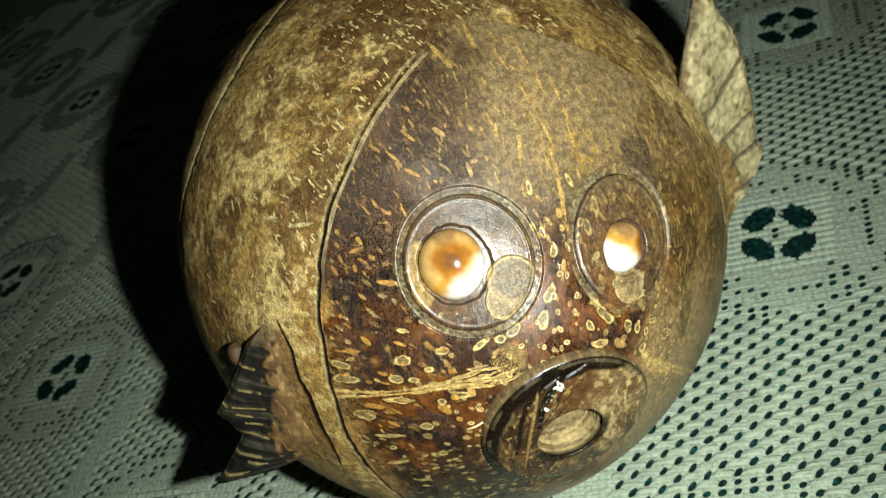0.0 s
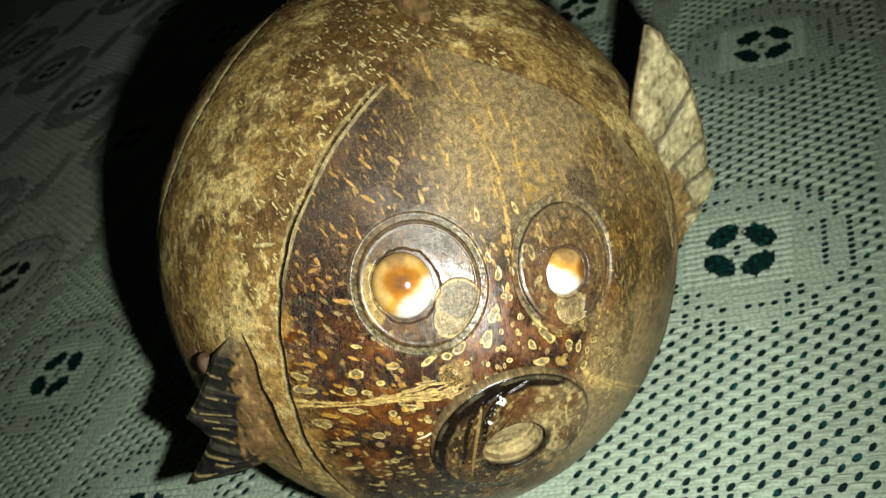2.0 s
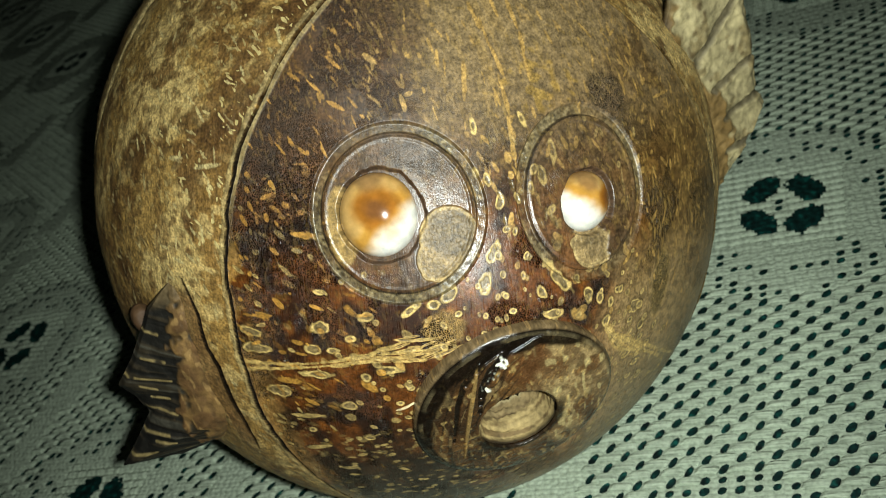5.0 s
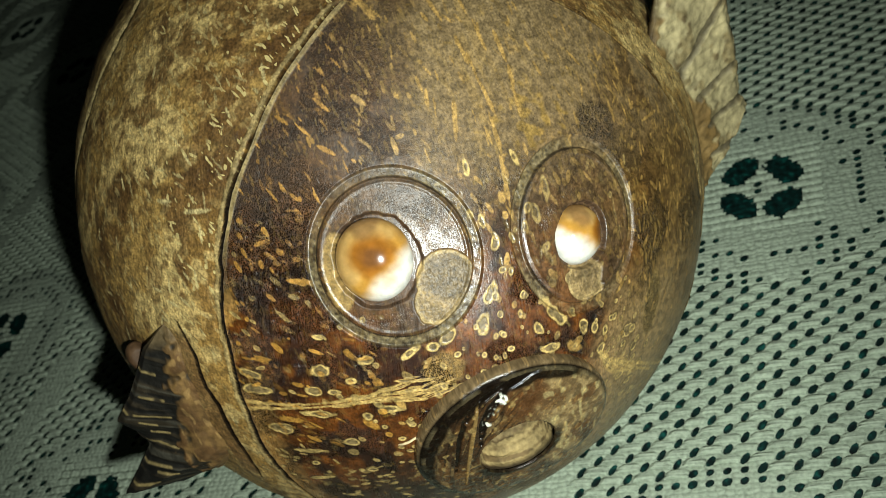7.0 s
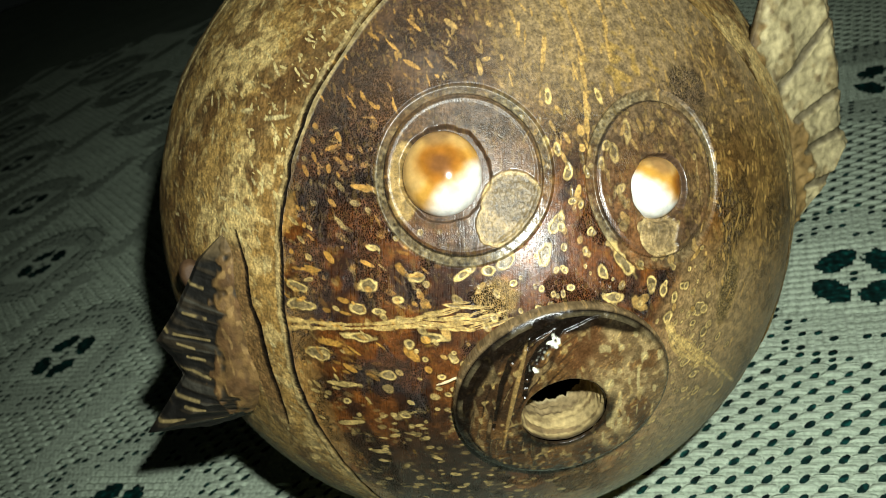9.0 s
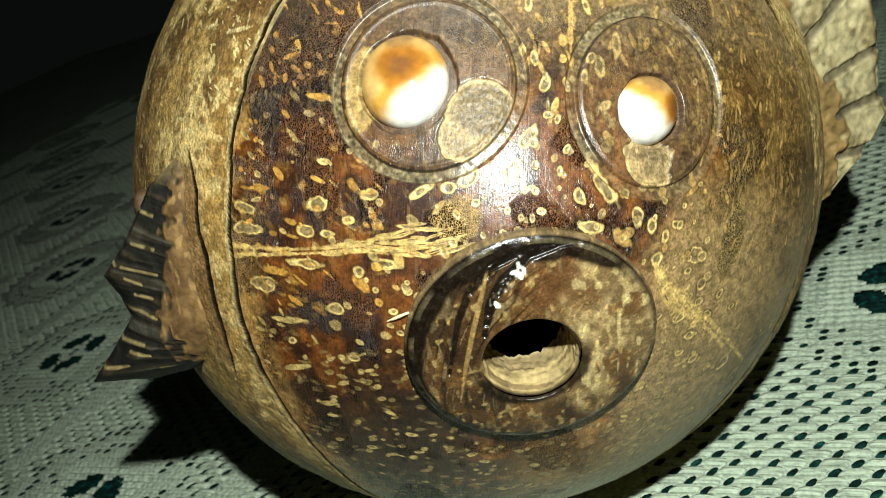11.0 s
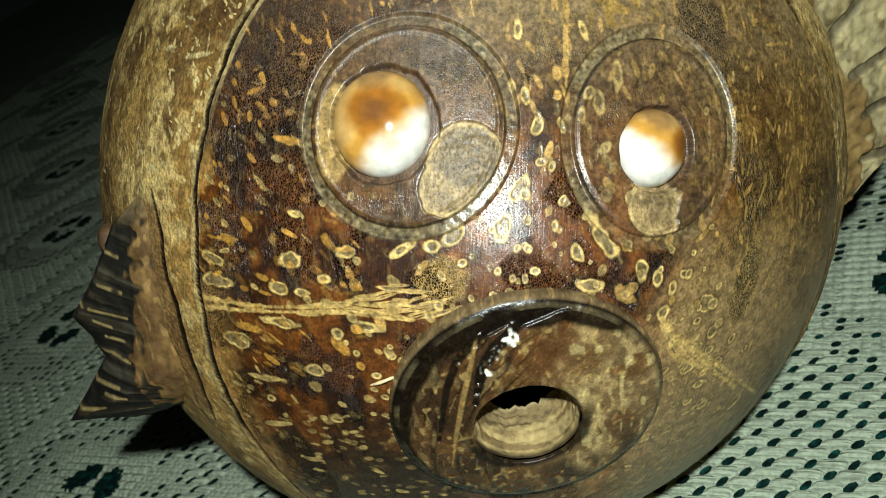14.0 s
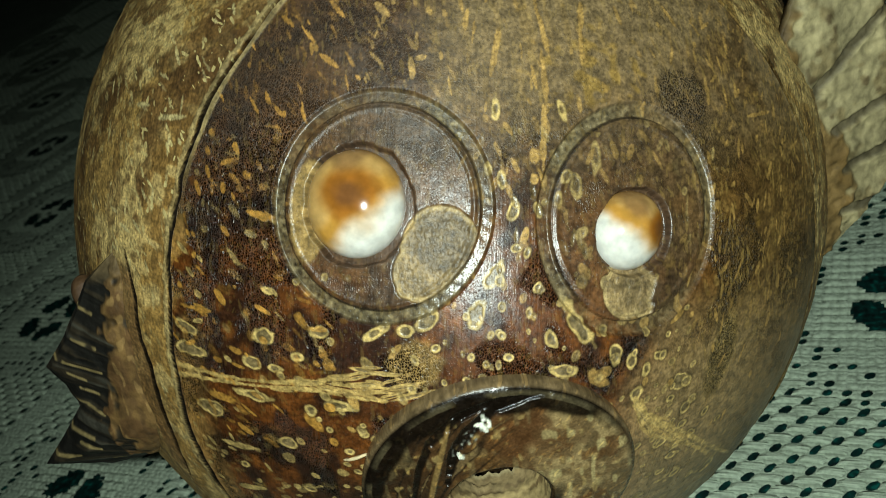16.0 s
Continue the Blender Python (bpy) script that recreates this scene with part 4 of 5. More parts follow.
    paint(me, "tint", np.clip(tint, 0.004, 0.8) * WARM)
    paint(me, "rough", np.clip(rough, 0.15, 0.9))
    paint(me, "comb", np.clip(comb, 0, 1))
    paint(me, "fleck", np.clip(fleck, 0, 1))
    paint(me, "side", polish)
    vec = me.attributes.new("chart", "FLOAT_VECTOR", "POINT")
    vec.data.foreach_set("vector", np.stack([a, b, a * 0], -1).astype(np.float32).ravel())
    return me


ornament = new("coconut_ornament")
ornament.location = (0, 0, 0)
tagged(ornament, "fish-shaped ornament of carved polished coconut shell with cowrie eyes", "ornament")
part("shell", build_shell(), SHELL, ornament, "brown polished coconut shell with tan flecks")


def build_inside():
    """The hollow's wall, seen dark through the mouth."""
    th, ph = np.linspace(0.0, np.pi, 40), np.arange(72) * 2 * np.pi / 72
    a = (th[:, None] * np.cos(ph) * CHART).ravel()
    b = (th[:, None] * np.sin(ph) * CHART).ravel()
    p = on_shell(a, b, np.full(a.shape, 0.915))
    faces = []
    for r in range(39):
        for k in range(72):
            l = (k + 1) % 72
            f = (r * 72 + k, r * 72 + l, (r + 1) * 72 + l, (r + 1) * 72 + k)
            if math.hypot(a[f[0]] - MOUTH[0], b[f[0]] - MOUTH[1] + BORE_DROP) > 9.0:
                faces.append(f)
    me = mesh_from("inner_wall", p, faces)
    paint(me, "tint", np.tile([0.12, 0.075, 0.035], (len(p), 1)))
    return me


part("inner_wall", build_inside(), FIBRE, ornament, "rough dark hollow of the shell")


MOUTH_RISE = 0.72


def build_lip():
    """The mouth: a raised ring of shell with a chamfered edge and a bored hole."""
    around = 420
    # radius, height over the shell
    prof = [(16.85, 0.985), (16.8, 1.024), (16.72, 1.037), (16.6, 1.045), (16.4, 1.0495), (16.1, 1.0525), (15.7, 1.0550), (15.3, 1.0560)]
    prof += [(15.3 - (15.3 - BORE - 0.3) * k / 74, 1.0560 + 0.0012 * math.sin(k / 74 * math.pi) - 0.002 * (k / 74) ** 2) for k in range(1, 75)]
    prof += [(BORE + 0.18, 1.0515), (BORE + 0.06, 1.046)]
    ph = np.arange(around) * 2 * np.pi / around
    r = np.array([q[0] for q in prof])[:, None]
    h = 1 + (np.array([q[1] for q in prof])[:, None] - 1) * MOUTH_RISE
    squash = 0.94
    a = (MOUTH[0] + r * np.cos(ph)).ravel()
    b = (MOUTH[1] + r * squash * np.sin(ph) - np.clip((15.3 - r) / (15.3 - BORE), 0, 1) * BORE_DROP).ravel()
    rr = np.repeat(r.ravel(), around)
    hh = np.repeat(h.ravel(), around)
    pp = np.tile(ph, len(prof))
    hh = hh + np.where(hh > 1.011, 0.0011 * (b - MOUTH[1]), 0)
    p = on_shell(a, b, hh)
    mm = p * 1000
    lump, small = grain(mm, 3.6, 31) * 0.55 + grain(mm, 1.5, 32) * 0.45, grain(mm, 0.55, 33)
    arc = np.hypot(a - MOUTH[0] - 7.0, (b - MOUTH[1] + 6.0) / 1.3)
    scratch = grain(np.stack([arc + (lump - 0.5) * 0.8, np.arctan2(b - MOUTH[1] + 6, a - MOUTH[0] - 7) * 3, a * 0], -1), (0.42, 1, 1), 34)
    fleck = grain(np.stack([a + 0.2 * b, b * 0.35, a * 0], -1), (0.7, 0.7, 1), 36)
    tint = np.tile([0.062, 0.031, 0.014], (len(a), 1))
    tint = blend(tint, (0.105, 0.054, 0.021), step(0.50, 0.62, lump * 0.7 + small * 0.3) * 0.8)
    tint = blend(tint, (0.020, 0.012, 0.008), step(0.50, 0.36, lump) * 0.7)
    right = step(0, 6, a - MOUTH[0] + (lump - 0.5) * 9) * step(-11, -3, b - MOUTH[1] + (lump - 0.5) * 10)
    tint = blend(tint, (0.10, 0.044, 0.018), step(4, -2, np.hypot(a - MOUTH[0] - 2, b - MOUTH[1] - 9) - 4 + (lump - 0.5) * 6) * 0.7)
    tint = blend(tint, (0.32, 0.225, 0.115), right * (0.30 + 0.62 * step(0.44, 0.60, grain(mm, (1.6, 2.2, 3.0), 37) * 0.45 + small * 0.30 + grain(mm, 0.8, 40) * 0.25)))
    tint = blend(tint, (0.095, 0.046, 0.019), right * step(0.53, 0.63, grain(mm, 3.0, 38) * 0.65 + small * 0.35) * 0.85)
    tint = blend(tint, (0.42, 0.33, 0.17), step(0.68, 0.80, fleck) * (0.12 + 0.6 * right))
    left = step(2, -4, a - MOUTH[0])
    tint = blend(tint, (0.012, 0.008, 0.006), left * step(0.60, 0.75, scratch) * 0.8)
    tint = blend(tint, (0.20, 0.13, 0.065), left * step(0.82, 0.92, scratch) * 0.6)
    tint = blend(tint, (0.40, 0.28, 0.12), step(0.72, 0.86, small) * 0.5)
    # the dark varnish that ran in arcs, and a pale strand beside it
    dark = np.maximum(stroke(a, b, ((5.5, -6.6), (0.8, -8.3), (-1.9, -11.6), (-3.2, -14.3), (-3.6, -19.0)), 0.75), stroke(a, b, ((7.2, -6.6), (1.1, -7.4), (-3.2, -9.6), (-5.9, -13.0), (-7.0, -17.1), (-7.6, -25.0)), 0.55))
    dark = dark * step(0.18, 0.36, small + 0.1)
    tint = blend(tint, (0.007, 0.005, 0.004), dark * 0.95)
    pale = stroke(a, b, ((-3.9, -9.8), (-4.3, -12.7), (-5.1, -18.5), (-5.6, -23.8), (-5.8, -29.5)), 0.34) * step(0.2, 0.45, lump + 0.1)
    tint = blend(tint, (0.27, 0.17, 0.068), pale * 0.7)
    white = np.minimum(np.hypot((a + 0.3) * 0.8 + (b + 10.4) * 0.25, (b + 10.4) * 0.7 - (a + 0.3) * 0.3) - 0.40, np.hypot(a + 2.5, b + 14.6) - 0.2)
    tint = blend(tint, (0.85, 0.85, 0.83), step(0.14, -0.14, white + (grain(mm, 0.38, 57) - 0.5) * 1.2))
    # grey-white gloss glints along the varnish, painted into the tint
    dabs = stroke(a, b, ((0.6, -10.2), (-1.2, -11.6), (-2.6, -13.6), (-3.2, -16.0)), 0.7)
    tint = blend(tint, (0.24, 0.24, 0.23), dabs * step(0.56, 0.76, grain(mm, 0.35, 39) * 0.7 + lump * 0.3))
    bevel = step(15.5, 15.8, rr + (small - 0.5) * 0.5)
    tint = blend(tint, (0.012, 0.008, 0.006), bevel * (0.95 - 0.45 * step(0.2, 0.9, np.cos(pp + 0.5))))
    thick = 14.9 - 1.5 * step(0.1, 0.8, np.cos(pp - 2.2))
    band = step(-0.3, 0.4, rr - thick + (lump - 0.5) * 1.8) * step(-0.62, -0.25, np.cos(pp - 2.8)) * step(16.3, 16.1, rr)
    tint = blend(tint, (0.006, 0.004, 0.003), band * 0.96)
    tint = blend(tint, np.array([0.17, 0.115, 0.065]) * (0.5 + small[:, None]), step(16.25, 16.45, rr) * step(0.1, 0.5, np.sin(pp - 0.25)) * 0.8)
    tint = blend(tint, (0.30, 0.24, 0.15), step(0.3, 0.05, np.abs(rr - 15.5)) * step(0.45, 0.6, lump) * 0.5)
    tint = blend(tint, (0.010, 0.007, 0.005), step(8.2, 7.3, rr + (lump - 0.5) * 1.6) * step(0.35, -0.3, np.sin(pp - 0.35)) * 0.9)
    lift = (lump - 0.5) * 0.00022 + (small - 0.5) * 0.00013 - dark * 0.00025 + pale * 0.00018
    p = p + normal_at(a, b) * (lift * (rr < 16.0))[:, None]
    faces = []
    for q in range(len(prof) - 1):
        for k in range(around):
            l = (k + 1) % around
            faces.append((q * around + k, q * around + l, (q + 1) * around + l, (q + 1) * around + k))
    me = mesh_from("lip", p, faces)
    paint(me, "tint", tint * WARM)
    vec = me.attributes.new("chart", "FLOAT_VECTOR", "POINT")
    vec.data.foreach_set("vector", np.stack([a, b, a * 0], -1).astype(np.float32).ravel())
    return me


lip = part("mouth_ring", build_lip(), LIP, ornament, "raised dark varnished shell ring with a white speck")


def build_bore():
    """The raw tan wall of the bored mouth hole."""
    around, steps = 200, 48
    ph = np.arange(around) * 2 * np.pi / around
    k = np.linspace(0, 1, steps)[:, None]
    r = BORE - 0.25 * k
    hh = np.repeat((1.034 - 0.116 * k).ravel(), around)
    a = (MOUTH[0] + r * np.cos(ph)).ravel()
    b = (MOUTH[1] - BORE_DROP + r * 0.94 * np.sin(ph)).ravel()
    hh = hh + 0.0011 * (b - MOUTH[1])
    p = on_shell(a, b, hh)
    mm = p * 1000
    n = grain(mm, 0.9, 41) * 0.5 + grain(mm, 0.4, 42) * 0.5
    ragged = np.repeat(k.ravel(), around) * (grain(np.stack([np.tile(ph, steps) * 9, a * 0, a * 0], -1), 1.0, 43) - 0.5) * 0.010
    ragged = ragged + np.repeat(k.ravel(), around) * (grain(np.stack([np.tile(ph, steps) * 30, a * 0, a * 0], -1), 1.0, 44) - 0.5) * 0.006
    p = on_shell(a, b, hh + ragged)
    out = np.stack([np.tile(np.cos(ph), steps), np.tile(np.sin(ph), steps)], -1)
    ring = grain(np.stack([np.repeat(k.ravel(), around) * 12, np.tile(ph, steps) * 0.9, a * 0], -1), 1.0, 54)
    p = p + (out[:, :1] * AXES[1] / np.linalg.norm(AXES[1]) + out[:, 1:] * AXES[2] / np.linalg.norm(AXES[2])) * ((n - 0.5) * 0.00015 + (ring - 0.5) * 0.00045)[:, None]
    band = grain(np.stack([np.repeat(k.ravel(), around) * 14, np.tile(ph, steps) * 1.5, a * 0], -1), 1.0, 46)
    deep = np.repeat(k.ravel(), around)
    tint = np.tile([0.36, 0.265, 0.135], (len(a), 1))
    tint = blend(tint, (0.13, 0.082, 0.04), step(0.46, 0.62, band * 0.7 + n * 0.3) * 0.85)
    # darker past mid depth, pale at the inner edge, darkest at the outer rim
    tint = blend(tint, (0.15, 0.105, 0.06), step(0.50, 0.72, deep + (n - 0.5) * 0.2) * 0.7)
    tint = blend(tint, (0.42, 0.34, 0.21), step(0.90, 0.98, deep) * 0.7)
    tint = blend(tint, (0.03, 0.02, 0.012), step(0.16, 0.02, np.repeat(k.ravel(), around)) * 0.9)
    faces = [(q * around + i, q * around + (i + 1) % around, (q + 1) * around + (i + 1) % around, (q + 1) * around + i) for q in range(steps - 1) for i in range(around)]
    me = mesh_from("bore", p, faces)
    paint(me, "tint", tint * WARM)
    return me


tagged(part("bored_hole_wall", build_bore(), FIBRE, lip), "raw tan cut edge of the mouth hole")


def build_bead(e, flip, tall):
    """A cowrie dome: white below, amber above with a brown cap, sat in its socket."""
    rings, around = 60, 96
    th = np.linspace(0.001, 2.0, rings)[:, None]
    ph = np.arange(around) * 2 * np.pi / around
    x, y = (np.sin(th) * np.cos(ph)).ravel(), (np.sin(th) * np.sin(ph)).ravel()
    z = np.repeat(np.cos(th).ravel(), around)
    a, b = e[0] + x * e[2], e[1] + y * e[3]
    base = on_shell(a, b)
    n = normal_at(np.array([e[0]]), np.array([e[1]]))[0]
    mid = on_shell(np.array([e[0]]), np.array([e[1]]))[0]
    flat = base - np.outer((base - mid) @ n, n)
    p = flat + np.outer(z * tall - 0.0006, n)
    pts = np.stack([x, y, z], -1)
    warp = (grain(pts, 0.5, 51 + flip) - 0.5) * 0.35 + (grain(pts, 0.16, 55) - 0.5) * 0.10
    if flip:
        s = 0.74 * y + 0.62 * x + 0.13 + warp
        spot = np.hypot(x - 0.70, y - 0.0)
        cap = np.hypot(x + 0.1, y - 0.75)
    else:
        s = 0.75 * y - 0.66 * x + 0.45 + warp
        spot = np.hypot((x - 0.02) * 0.8, y - 0.17)
        cap = np.hypot(x + 0.1, y - 0.95)
    tint = np.tile([0.74, 0.72, 0.64], (len(x), 1))
    tint = blend(tint, (0.50, 0.255, 0.045), step(-0.28, 0.22, s))
    tint = blend(tint, (0.28, 0.105, 0.014), step(0.0, 0.22, s) * step(0.72, 0.30, spot + warp))
    tint = blend(tint, (0.13, 0.055, 0.02), step(0.36, 0.08, spot + warp) * 0.8)
    tint = blend(tint, (0.60, 0.42, 0.18), step(0.35, 0.6, s) * step(0.35, 0.65, spot) * 0.45)
    tint = blend(tint, (0.40, 0.22, 0.06), step(0.80, 0.95, np.hypot(x, y)) * step(0.1, 0.4, s) * 0.8)
    tint = blend(tint, (0.24, 0.13, 0.05), step(0.62, 0.25, cap + warp) * 0.8)
    faces = [(q * around + i, q * around + (i + 1) % around, (q + 1) * around + (i + 1) % around, (q + 1) * around + i) for q in range(rings - 1) for i in range(around)]
    me = mesh_from("eye_bead", p, [f[::-1] for f in faces])
    paint(me, "tint", tint)
    return me


part("eye_bead", build_bead(BEAD_L, 0, 0.0032), BEAD, ornament, "glossy white and amber cowrie eye")
part("eye_bead", build_bead(BEAD_R, 1, 0.0030), BEAD, ornament, "glossy white cowrie eye with a brown spot")


def build_fibre():
    """A loose cream fibre that curls off the shell beside the mouth."""
    line = [on_shell(*q) for q in ((-16.5, -19.3, 1.004), (-15.6, -18.6, 1.012), (-14.6, -17.9, 1.016), (-13.6, -17.5, 1.012), (-12.9, -17.6, 1.002))]
    u = np.linspace(0, 4, 25)
    p = np.stack([np.interp(u, range(5), [q[k] for q in line]) for k in range(3)], -1)
    p[1:-1] = (p[:-2] + 2 * p[1:-1] + p[2:]) / 4
    verts, faces = [], []
    for k, q in enumerate(p):
        r = 0.00019 * (0.45 + 0.55 * math.sin(math.pi * min(max(k / 24, 0.05), 0.95)))
        ahead = p[min(k + 1, 24)] - p[max(k - 1, 0)]
        x = np.cross(ahead, (0, 0, 1.0))
        x = x / np.linalg.norm(x)
        y = np.cross(ahead, x)
        y = y / np.linalg.norm(y)
        verts += [q + r * (math.cos(w) * x + math.sin(w) * y) for w in (0, 1.05, 2.09, 3.14, 4.19, 5.24)]
        if k:
            faces += [(6 * k - 6 + w, 6 * k - 6 + (w + 1) % 6, 6 * k + (w + 1) % 6, 6 * k + w) for w in range(6)]
    me = mesh_from("loose_fibre", verts, faces)
    paint(me, "tint", np.tile([0.58, 0.46, 0.26], (len(verts), 1)))
    return me


part("loose_fibre", build_fibre(), FIBRE, ornament, "loose curled cream fibre")


# ---- fins ----
def plate(name, base, tip, n, thick, colour, relief, nu=90, nv=46):
    """A carved plate between a base line and a tip line (points in mm), thick along n, with its colour and relief over (u along, v out)."""
    n = np.array(n) / np.linalg.norm(n)
    base, tip = np.array(base) / 1000, np.array(tip) / 1000

    def along(line, u):
        s = np.r_[0, np.cumsum(np.linalg.norm(np.diff(line, axis=0), axis=1))]
        return np.stack([np.interp(u * s[-1], s, line[:, k]) for k in range(3)], -1)

    uu, vv = np.meshgrid(np.linspace(0, 1, nu), np.linspace(0, 1, nv), indexing="ij")
    u, v = uu.ravel(), vv.ravel()
    p = along(base, u) * (1 - v)[:, None] + along(tip, u) * v[:, None]
    edge = np.minimum.reduce([u, 1 - u, 1 - v]) 
    taper = 0.35 + 0.65 * step(0.0, 0.10, edge)
    up = relief(u, v, p * 1000)
    top = p + np.outer(thick / 2 * taper + up, n)
    low = p - np.outer(thick / 2 * taper, n)
    ids = np.arange(nu * nv).reshape(nu, nv)
    faces = []
    m = nu * nv
    for i in range(nu - 1):
        for k in range(nv - 1):
            q = (ids[i, k], ids[i + 1, k], ids[i + 1, k + 1], ids[i, k + 1])
            faces.append(tuple(int(x) for x in q))
            faces.append(tuple(int(x) + m for x in q[::-1]))
    rim = [ids[0, k] for k in range(nv)] + [ids[i, nv - 1] for i in range(1, nu)] + [ids[nu - 1, k] for k in range(nv - 2, -1, -1)] + [ids[i, 0] for i in range(nu - 2, 0, -1)]
    for x, y in zip(rim, rim[1:] + rim[:1]):
        faces.append((int(x), int(x) + m, int(y) + m, int(y)))
    me = mesh_from(name, np.r_[top, low], faces)
    bm = bmesh.new()
    bm.from_mesh(me)
    bmesh.ops.recalc_face_normals(bm, faces=bm.faces)
    bm.to_mesh(me)
    bm.free()
    c = colour(u, v, p * 1000)
    paint(me, "tint", np.r_[c, c * 0.8] * WARM)
    return me


def left_plane(x, z):
    return -28.35 + (0.203 * (x + 30.8) + 0.087 * (z - 59.1)) / 0.975


def segments(x, y, some, wide):
    """1 on any of some straight strokes, 0 off them."""
    out = np.zeros(len(x))
    for x0, y0, x1, y1 in some:
        dx, dy = x1 - x0, y1 - y0
        f = np.clip(((x - x0) * dx + (y - y0) * dy) / (dx * dx + dy * dy), 0, 1)
        out = np.maximum(out, step(1.3, 0.7, np.hypot(x - x0 - f * dx, y - y0 - f * dy) / wide))
    return out


LEFT_BASE = [(-21.7, -24.9, 71.6), (-20.0, -27.5, 69.0), (-20.3, -28.7, 66.8), (-20.7, -29.7, 64.3), (-20.8, -30.7, 62.0), (-21.0, -31.5, 59.8), (-21.1, -32.4, 56.6), (-21.5, -33.1, 53.6), (-23.1, -32.9, 51.0), (-25.3, -32.2, 48.7), (-27.3, -30.9, 46.6)]
LEFT_TIP = [(x, left_plane(x, z), z) for x, z in ((-22.5, 71.2), (-26.9, 69.0), (-29.2, 66.6), (-33.0, 62.9), (-36.8, 59.9), (-35.9, 56.8), (-35.6, 53.8), (-40.0, 50.0), (-44.4, 46.5), (-36.1, 44.9), (-27.1, 45.1))]


def left_ridges(mm):
    """Straight ridges of the husk, running outwards, with the brown root's share."""
    x, z = mm[:, 0], mm[:, 2]
    k = z + np.interp(z, (46, 52, 60, 66), (0.0, 0.22, 0.35, 0.43)) * (x + 30)
    ridge = grain(np.stack([k, x * 0.12, x * 0], -1), (0.75, 1, 1), 62) * 0.65 + grain(np.stack([k, x * 0.2, x * 0], -1), (0.32, 1, 1), 64) * 0.35
    n = grain(mm, 1.3, 61)
    husk = step(-0.7, 0.7, x - np.interp(z, (45, 48.1, 51.1, 54.2, 55.3, 58.5, 60.7, 64.9, 68.6, 71), (-28.0, -28.4, -28.2, -29.6, -27.6, -27.2, -25.7, -25.2, -23.6, -22.0)) + (n - 0.5) * 4.0 + (grain(mm, 0.6, 67) - 0.5) * 1.6)
    lines = segments(x, z, ((-29.2, 66.8, -26.9, 65.8), (-35.3, 61.5, -28.4, 59.1), (-33.4, 59.3, -31.3, 58.2), (-34.9, 55.4, -30.3, 54.0), (-37.4, 51.9, -33.3, 51.0), (-41.5, 48.5, -36.9, 48.6), (-31.0, 63.2, -27.6, 62.2), (-33.0, 57.0, -30.5, 56.2), (-36.0, 50.3, -33.0, 49.6), (-33.0, 47.2, -30.6, 47.0)), 0.2)
    return ridge, husk, lines * (1 - 0.6 * husk), n


def left_colour(u, v, mm):
    ridge, husk, lines, n = left_ridges(mm)
    c = np.tile([0.010, 0.009, 0.008], (len(u), 1))
    c = blend(c, (0.030, 0.023, 0.016), step(0.5, 0.62, ridge))
    c = blend(c, (0.055, 0.052, 0.046), step(0.68, 0.74, ridge) * 0.7)
    c = blend(c, (0.175, 0.100, 0.040), husk)
    c = blend(c, (0.10, 0.05, 0.024), husk * step(0.55, 0.8, n) * 0.7)
    c = blend(c, (0.05, 0.042, 0.036), step(1.1, 0.6, np.hypot(mm[:, 0] + 21.6, mm[:, 2] - 64.6) + (n - 0.5)) * 0.85)
    c = blend(c, (0.02, 0.013, 0.008), step(0.05, 0.01, v) * 0.9)
    c = blend(c, (0.11, 0.062, 0.03), husk * step(0.5, 0.64, grain(mm, (0.5, 0.5, 2.2), 65)) * 0.6)
    c = blend(c, (0.34, 0.21, 0.09), husk * step(0.66, 0.78, grain(mm, (0.5, 0.5, 1.6), 66)) * 0.5)
    c = blend(c, (0.13, 0.09, 0.05), step(68.5, 70.5, mm[:, 2]) * 0.8)
    return blend(c, (0.25, 0.185, 0.09), lines * step(0.25, 0.45, n + 0.1))


def left_relief(u, v, mm):
    ridge, husk, lines, n = left_ridges(mm)
    return (ridge - 0.5) * 0.00045 * (1 - husk) + 0.00025 * husk - 0.0008 * step(0.3, 0.0, v) + (n - 0.5) * 0.00018


part("pectoral_fin", plate("pectoral_fin", LEFT_BASE, LEFT_TIP, (0.203, -0.975, 0.087), 0.0020, left_colour, left_relief, 260, 240), FIN, ornament, "dark ridged husk fin with an orange-brown root")

def right_plane(x, z):
    return 15.2 + (0.5147 * (x - 58.8) + 0.07 * (z - 62.4)) / 0.8545


RIGHT_BASE = [(x, right_plane(x, z), z) for x, z in ((46.6, 64.6), (45.8, 58.0), (46.4, 50.0), (47.4, 42.0), (46.8, 35.0))]
RIGHT_TIP = [(x, right_plane(x, z), z) for x, z in ((53.9, 79.3), (54.5, 78.9), (56.2, 76.1), (56.9, 73.2), (58.4, 69.2), (59.1, 64.1), (59.3, 58.1), (59.0, 51.8), (58.5, 47.0), (59.5, 43.6), (55.6, 40.2), (50.3, 35.8))]
GROOVES = ((49.3, 57.1, 54.6, 61.1), (54.6, 61.1, 59.6, 64.6), (51.6, 51.7, 59.8, 53.3), (52.2, 46.4, 59.6, 46.7), (51.4, 40.8, 56.2, 40.2))


def right_root(mm):
    """The brown root along the shell."""
    return step(0.5, -0.5, mm[:, 0] - np.interp(mm[:, 2], (36, 45, 51, 56, 60.6, 64.5, 69), (50.3, 52.7, 51.9, 49.2, 47.5, 47.8, 48.6)) + (grain(mm, 1.4, 73) - 0.5) * 2.4)


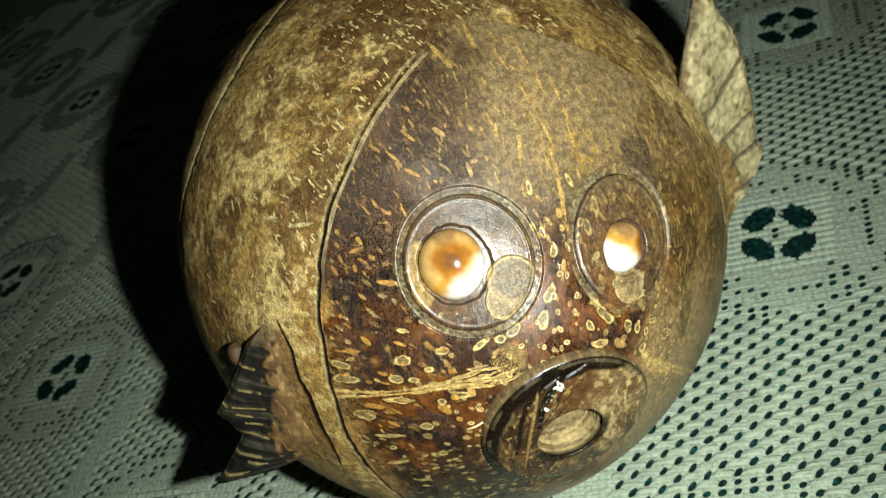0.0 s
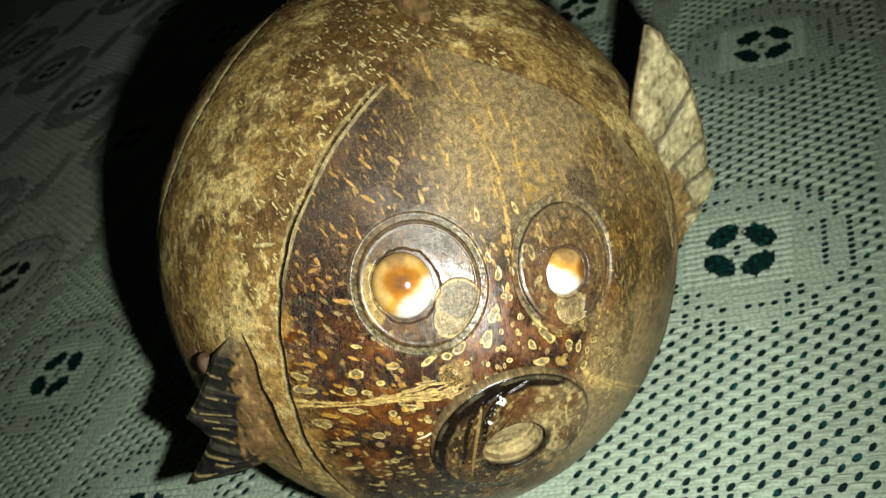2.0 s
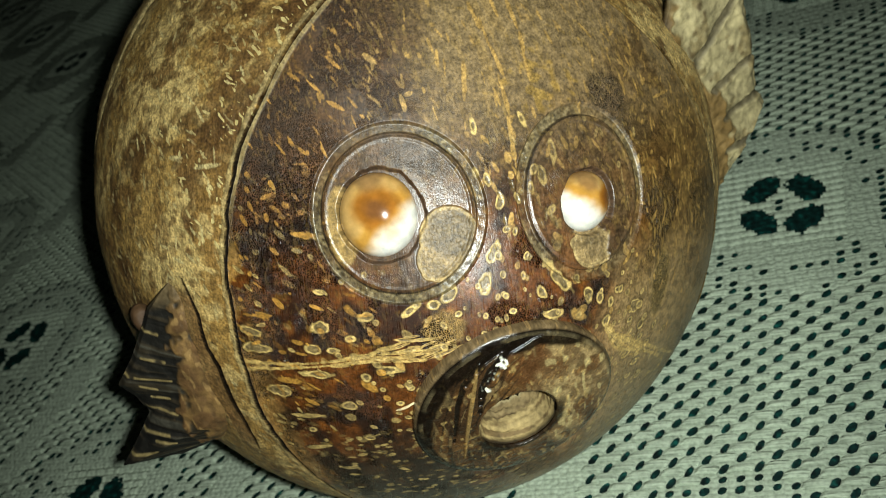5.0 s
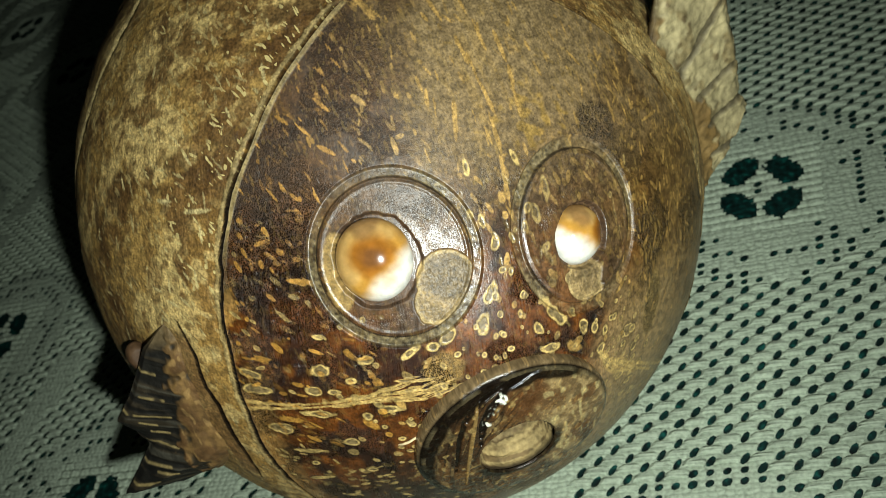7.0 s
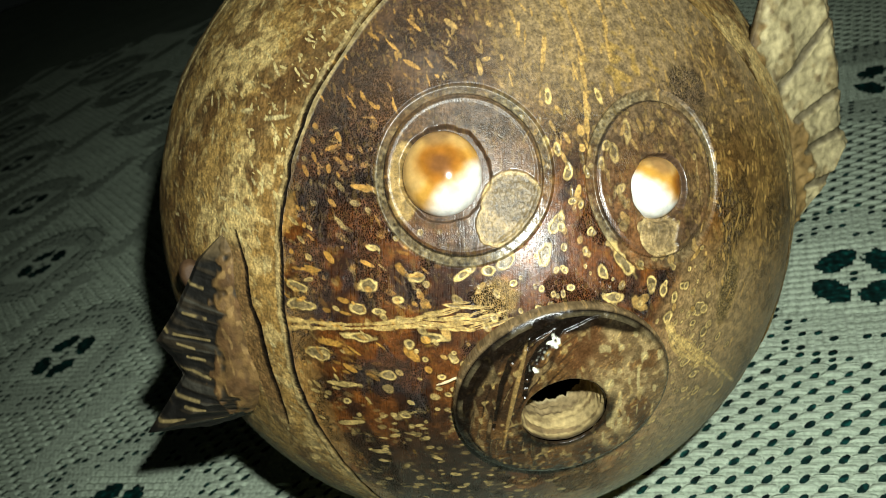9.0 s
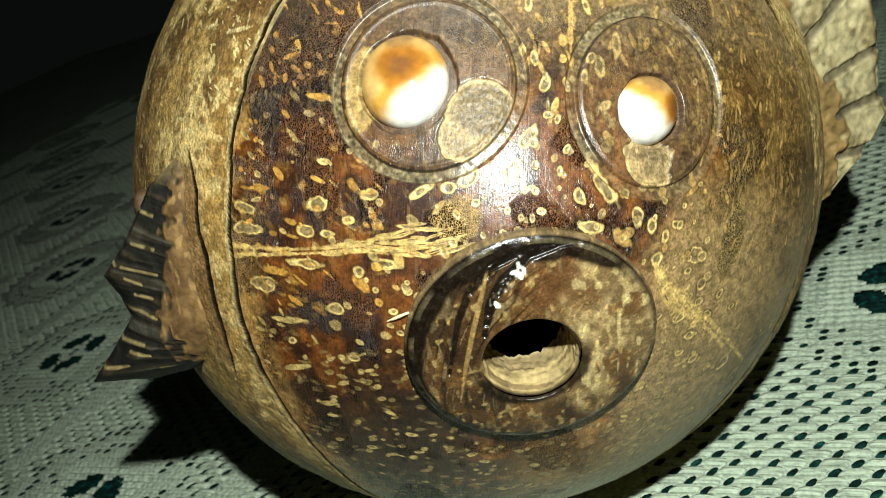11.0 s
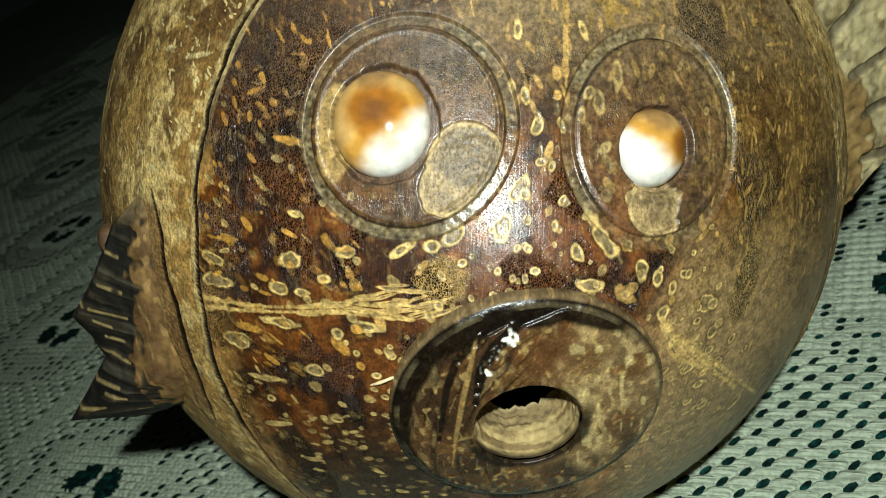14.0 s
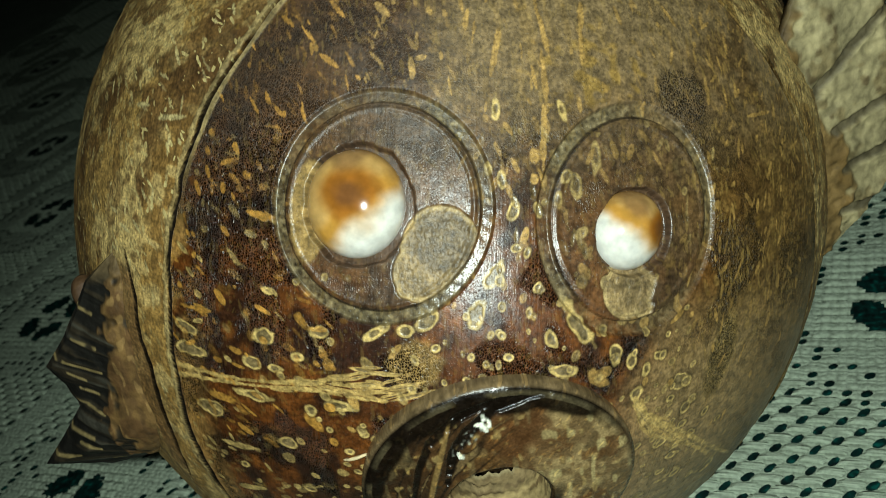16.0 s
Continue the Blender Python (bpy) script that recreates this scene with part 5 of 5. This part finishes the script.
def right_colour(u, v, mm):
    n, f = grain(mm, 2.0, 71) * 0.6 + grain(mm, 0.9, 74) * 0.4, grain(mm, 0.7, 72)
    c = np.tile([0.40, 0.335, 0.205], (len(u), 1))
    c = blend(c, (0.25, 0.19, 0.10), step(0.52, 0.68, n) * 0.8)
    c = blend(c, (0.13, 0.09, 0.05), step(0.70, 0.84, f) * step(0.45, 0.6, n) * 0.8)
    c = blend(c, (0.20, 0.118, 0.042), right_root(mm) * 0.9)
    c = blend(c, (0.12, 0.098, 0.064), segments(mm[:, 0], mm[:, 2], GROOVES, 0.62) * 0.92)
    edge = step(0.05, 0.0, u + (f - 0.5) * 0.04) + step(0.95, 1.0, v + (f - 0.5) * 0.05) * step(0.55, 0.3, u)
    return blend(c, (0.085, 0.058, 0.033), np.clip(edge, 0, 1) * 0.85)


def right_relief(u, v, mm):
    return -0.0005 * segments(mm[:, 0], mm[:, 2], GROOVES, 0.6) + (grain(mm, 2.0, 71) - 0.5) * 0.0007 + (grain(mm, 0.7, 72) - 0.5) * 0.0004 + 0.0004 * right_root(mm)


part("pectoral_fin", plate("pectoral_fin", RIGHT_BASE, RIGHT_TIP, (0.5147, -0.8545, 0.07), 0.0024, right_colour, right_relief, 170, 64), FIN, ornament, "pale tan fin with slanting sawn grooves")



def dorsal_colour(u, v, mm):
    n = grain(mm, 1.5, 81)
    return blend(np.tile([0.20, 0.115, 0.05], (len(u), 1)), (0.08, 0.05, 0.025), step(0.5, 0.75, n) * 0.8)


def dorsal_relief(u, v, mm):
    return (grain(mm, 1.2, 82) - 0.5) * 0.0005


def ridge_line(high):
    """A line over the crown, from the brow backwards."""
    bs = np.linspace(67.0, 122.0, 9)
    return [tuple(q) for q in on_shell(np.linspace(1.2, -12.0, 9), bs, 1 + np.asarray(high)) * 1000]


DORSAL_N = np.cross(np.array(ridge_line([0.0] * 9)[4]) - np.array(ridge_line([0.0] * 9)[0]), normal_at(np.array([0.0]), np.array([90.0]))[0])
part("dorsal_fin", plate("dorsal_fin", ridge_line([-0.04] * 9), ridge_line([0.035, 0.07, 0.12, 0.17, 0.2, 0.22, 0.2, 0.15, 0.05]), DORSAL_N, 0.0056, dorsal_colour, dorsal_relief, 60, 24), FIN, ornament, "brown husk fin on the crown")


def tail_colour(u, v, mm):
    return blend(np.tile([0.33, 0.265, 0.15], (len(u), 1)), (0.17, 0.11, 0.05), step(0.48, 0.7, grain(mm, 1.8, 83)) * 0.8)


TAIL_BASE = [(-11.0, 66.0, 74.0), (-9.0, 69.0, 66.0), (-9.5, 69.5, 58.0)]
TAIL_TIP = [(-26.0, 90.0, 84.0), (-24.5, 87.0, 72.0), (-31.0, 93.0, 57.5)]
part("tail_fin", plate("tail_fin", TAIL_BASE, TAIL_TIP, (-0.85, -0.5, 0.1), 0.0030, tail_colour, dorsal_relief, 50, 30), FIN, ornament, "tan husk tail fin behind the shell")


def build_peg():
    """A short rounded wooden pin behind the fin."""
    bm = bmesh.new()
    bmesh.ops.create_uvsphere(bm, u_segments=28, v_segments=16, radius=1.0)
    for v in bm.verts:
        v.co.z = max(-1, min(1, v.co.z * 1.3)) * 1.5
    bm.transform(Matrix.Translation((-0.0300, -0.0248, 0.0657)) @ Matrix.Rotation(radians(37), 4, "Z") @ Matrix.Rotation(radians(65), 4, "X") @ Matrix.Diagonal((0.0017, 0.0025, 0.0010, 1)))
    me = bpy.data.meshes.new("peg")
    bm.to_mesh(me)
    bm.free()
    me.polygons.foreach_set("use_smooth", np.ones(len(me.polygons), bool))
    paint(me, "tint", np.tile([0.075, 0.040, 0.018], (len(me.vertices), 1)))
    return me


part("peg", build_peg(), FIN, ornament, "small brown wooden peg")

scene.frame_set(1)
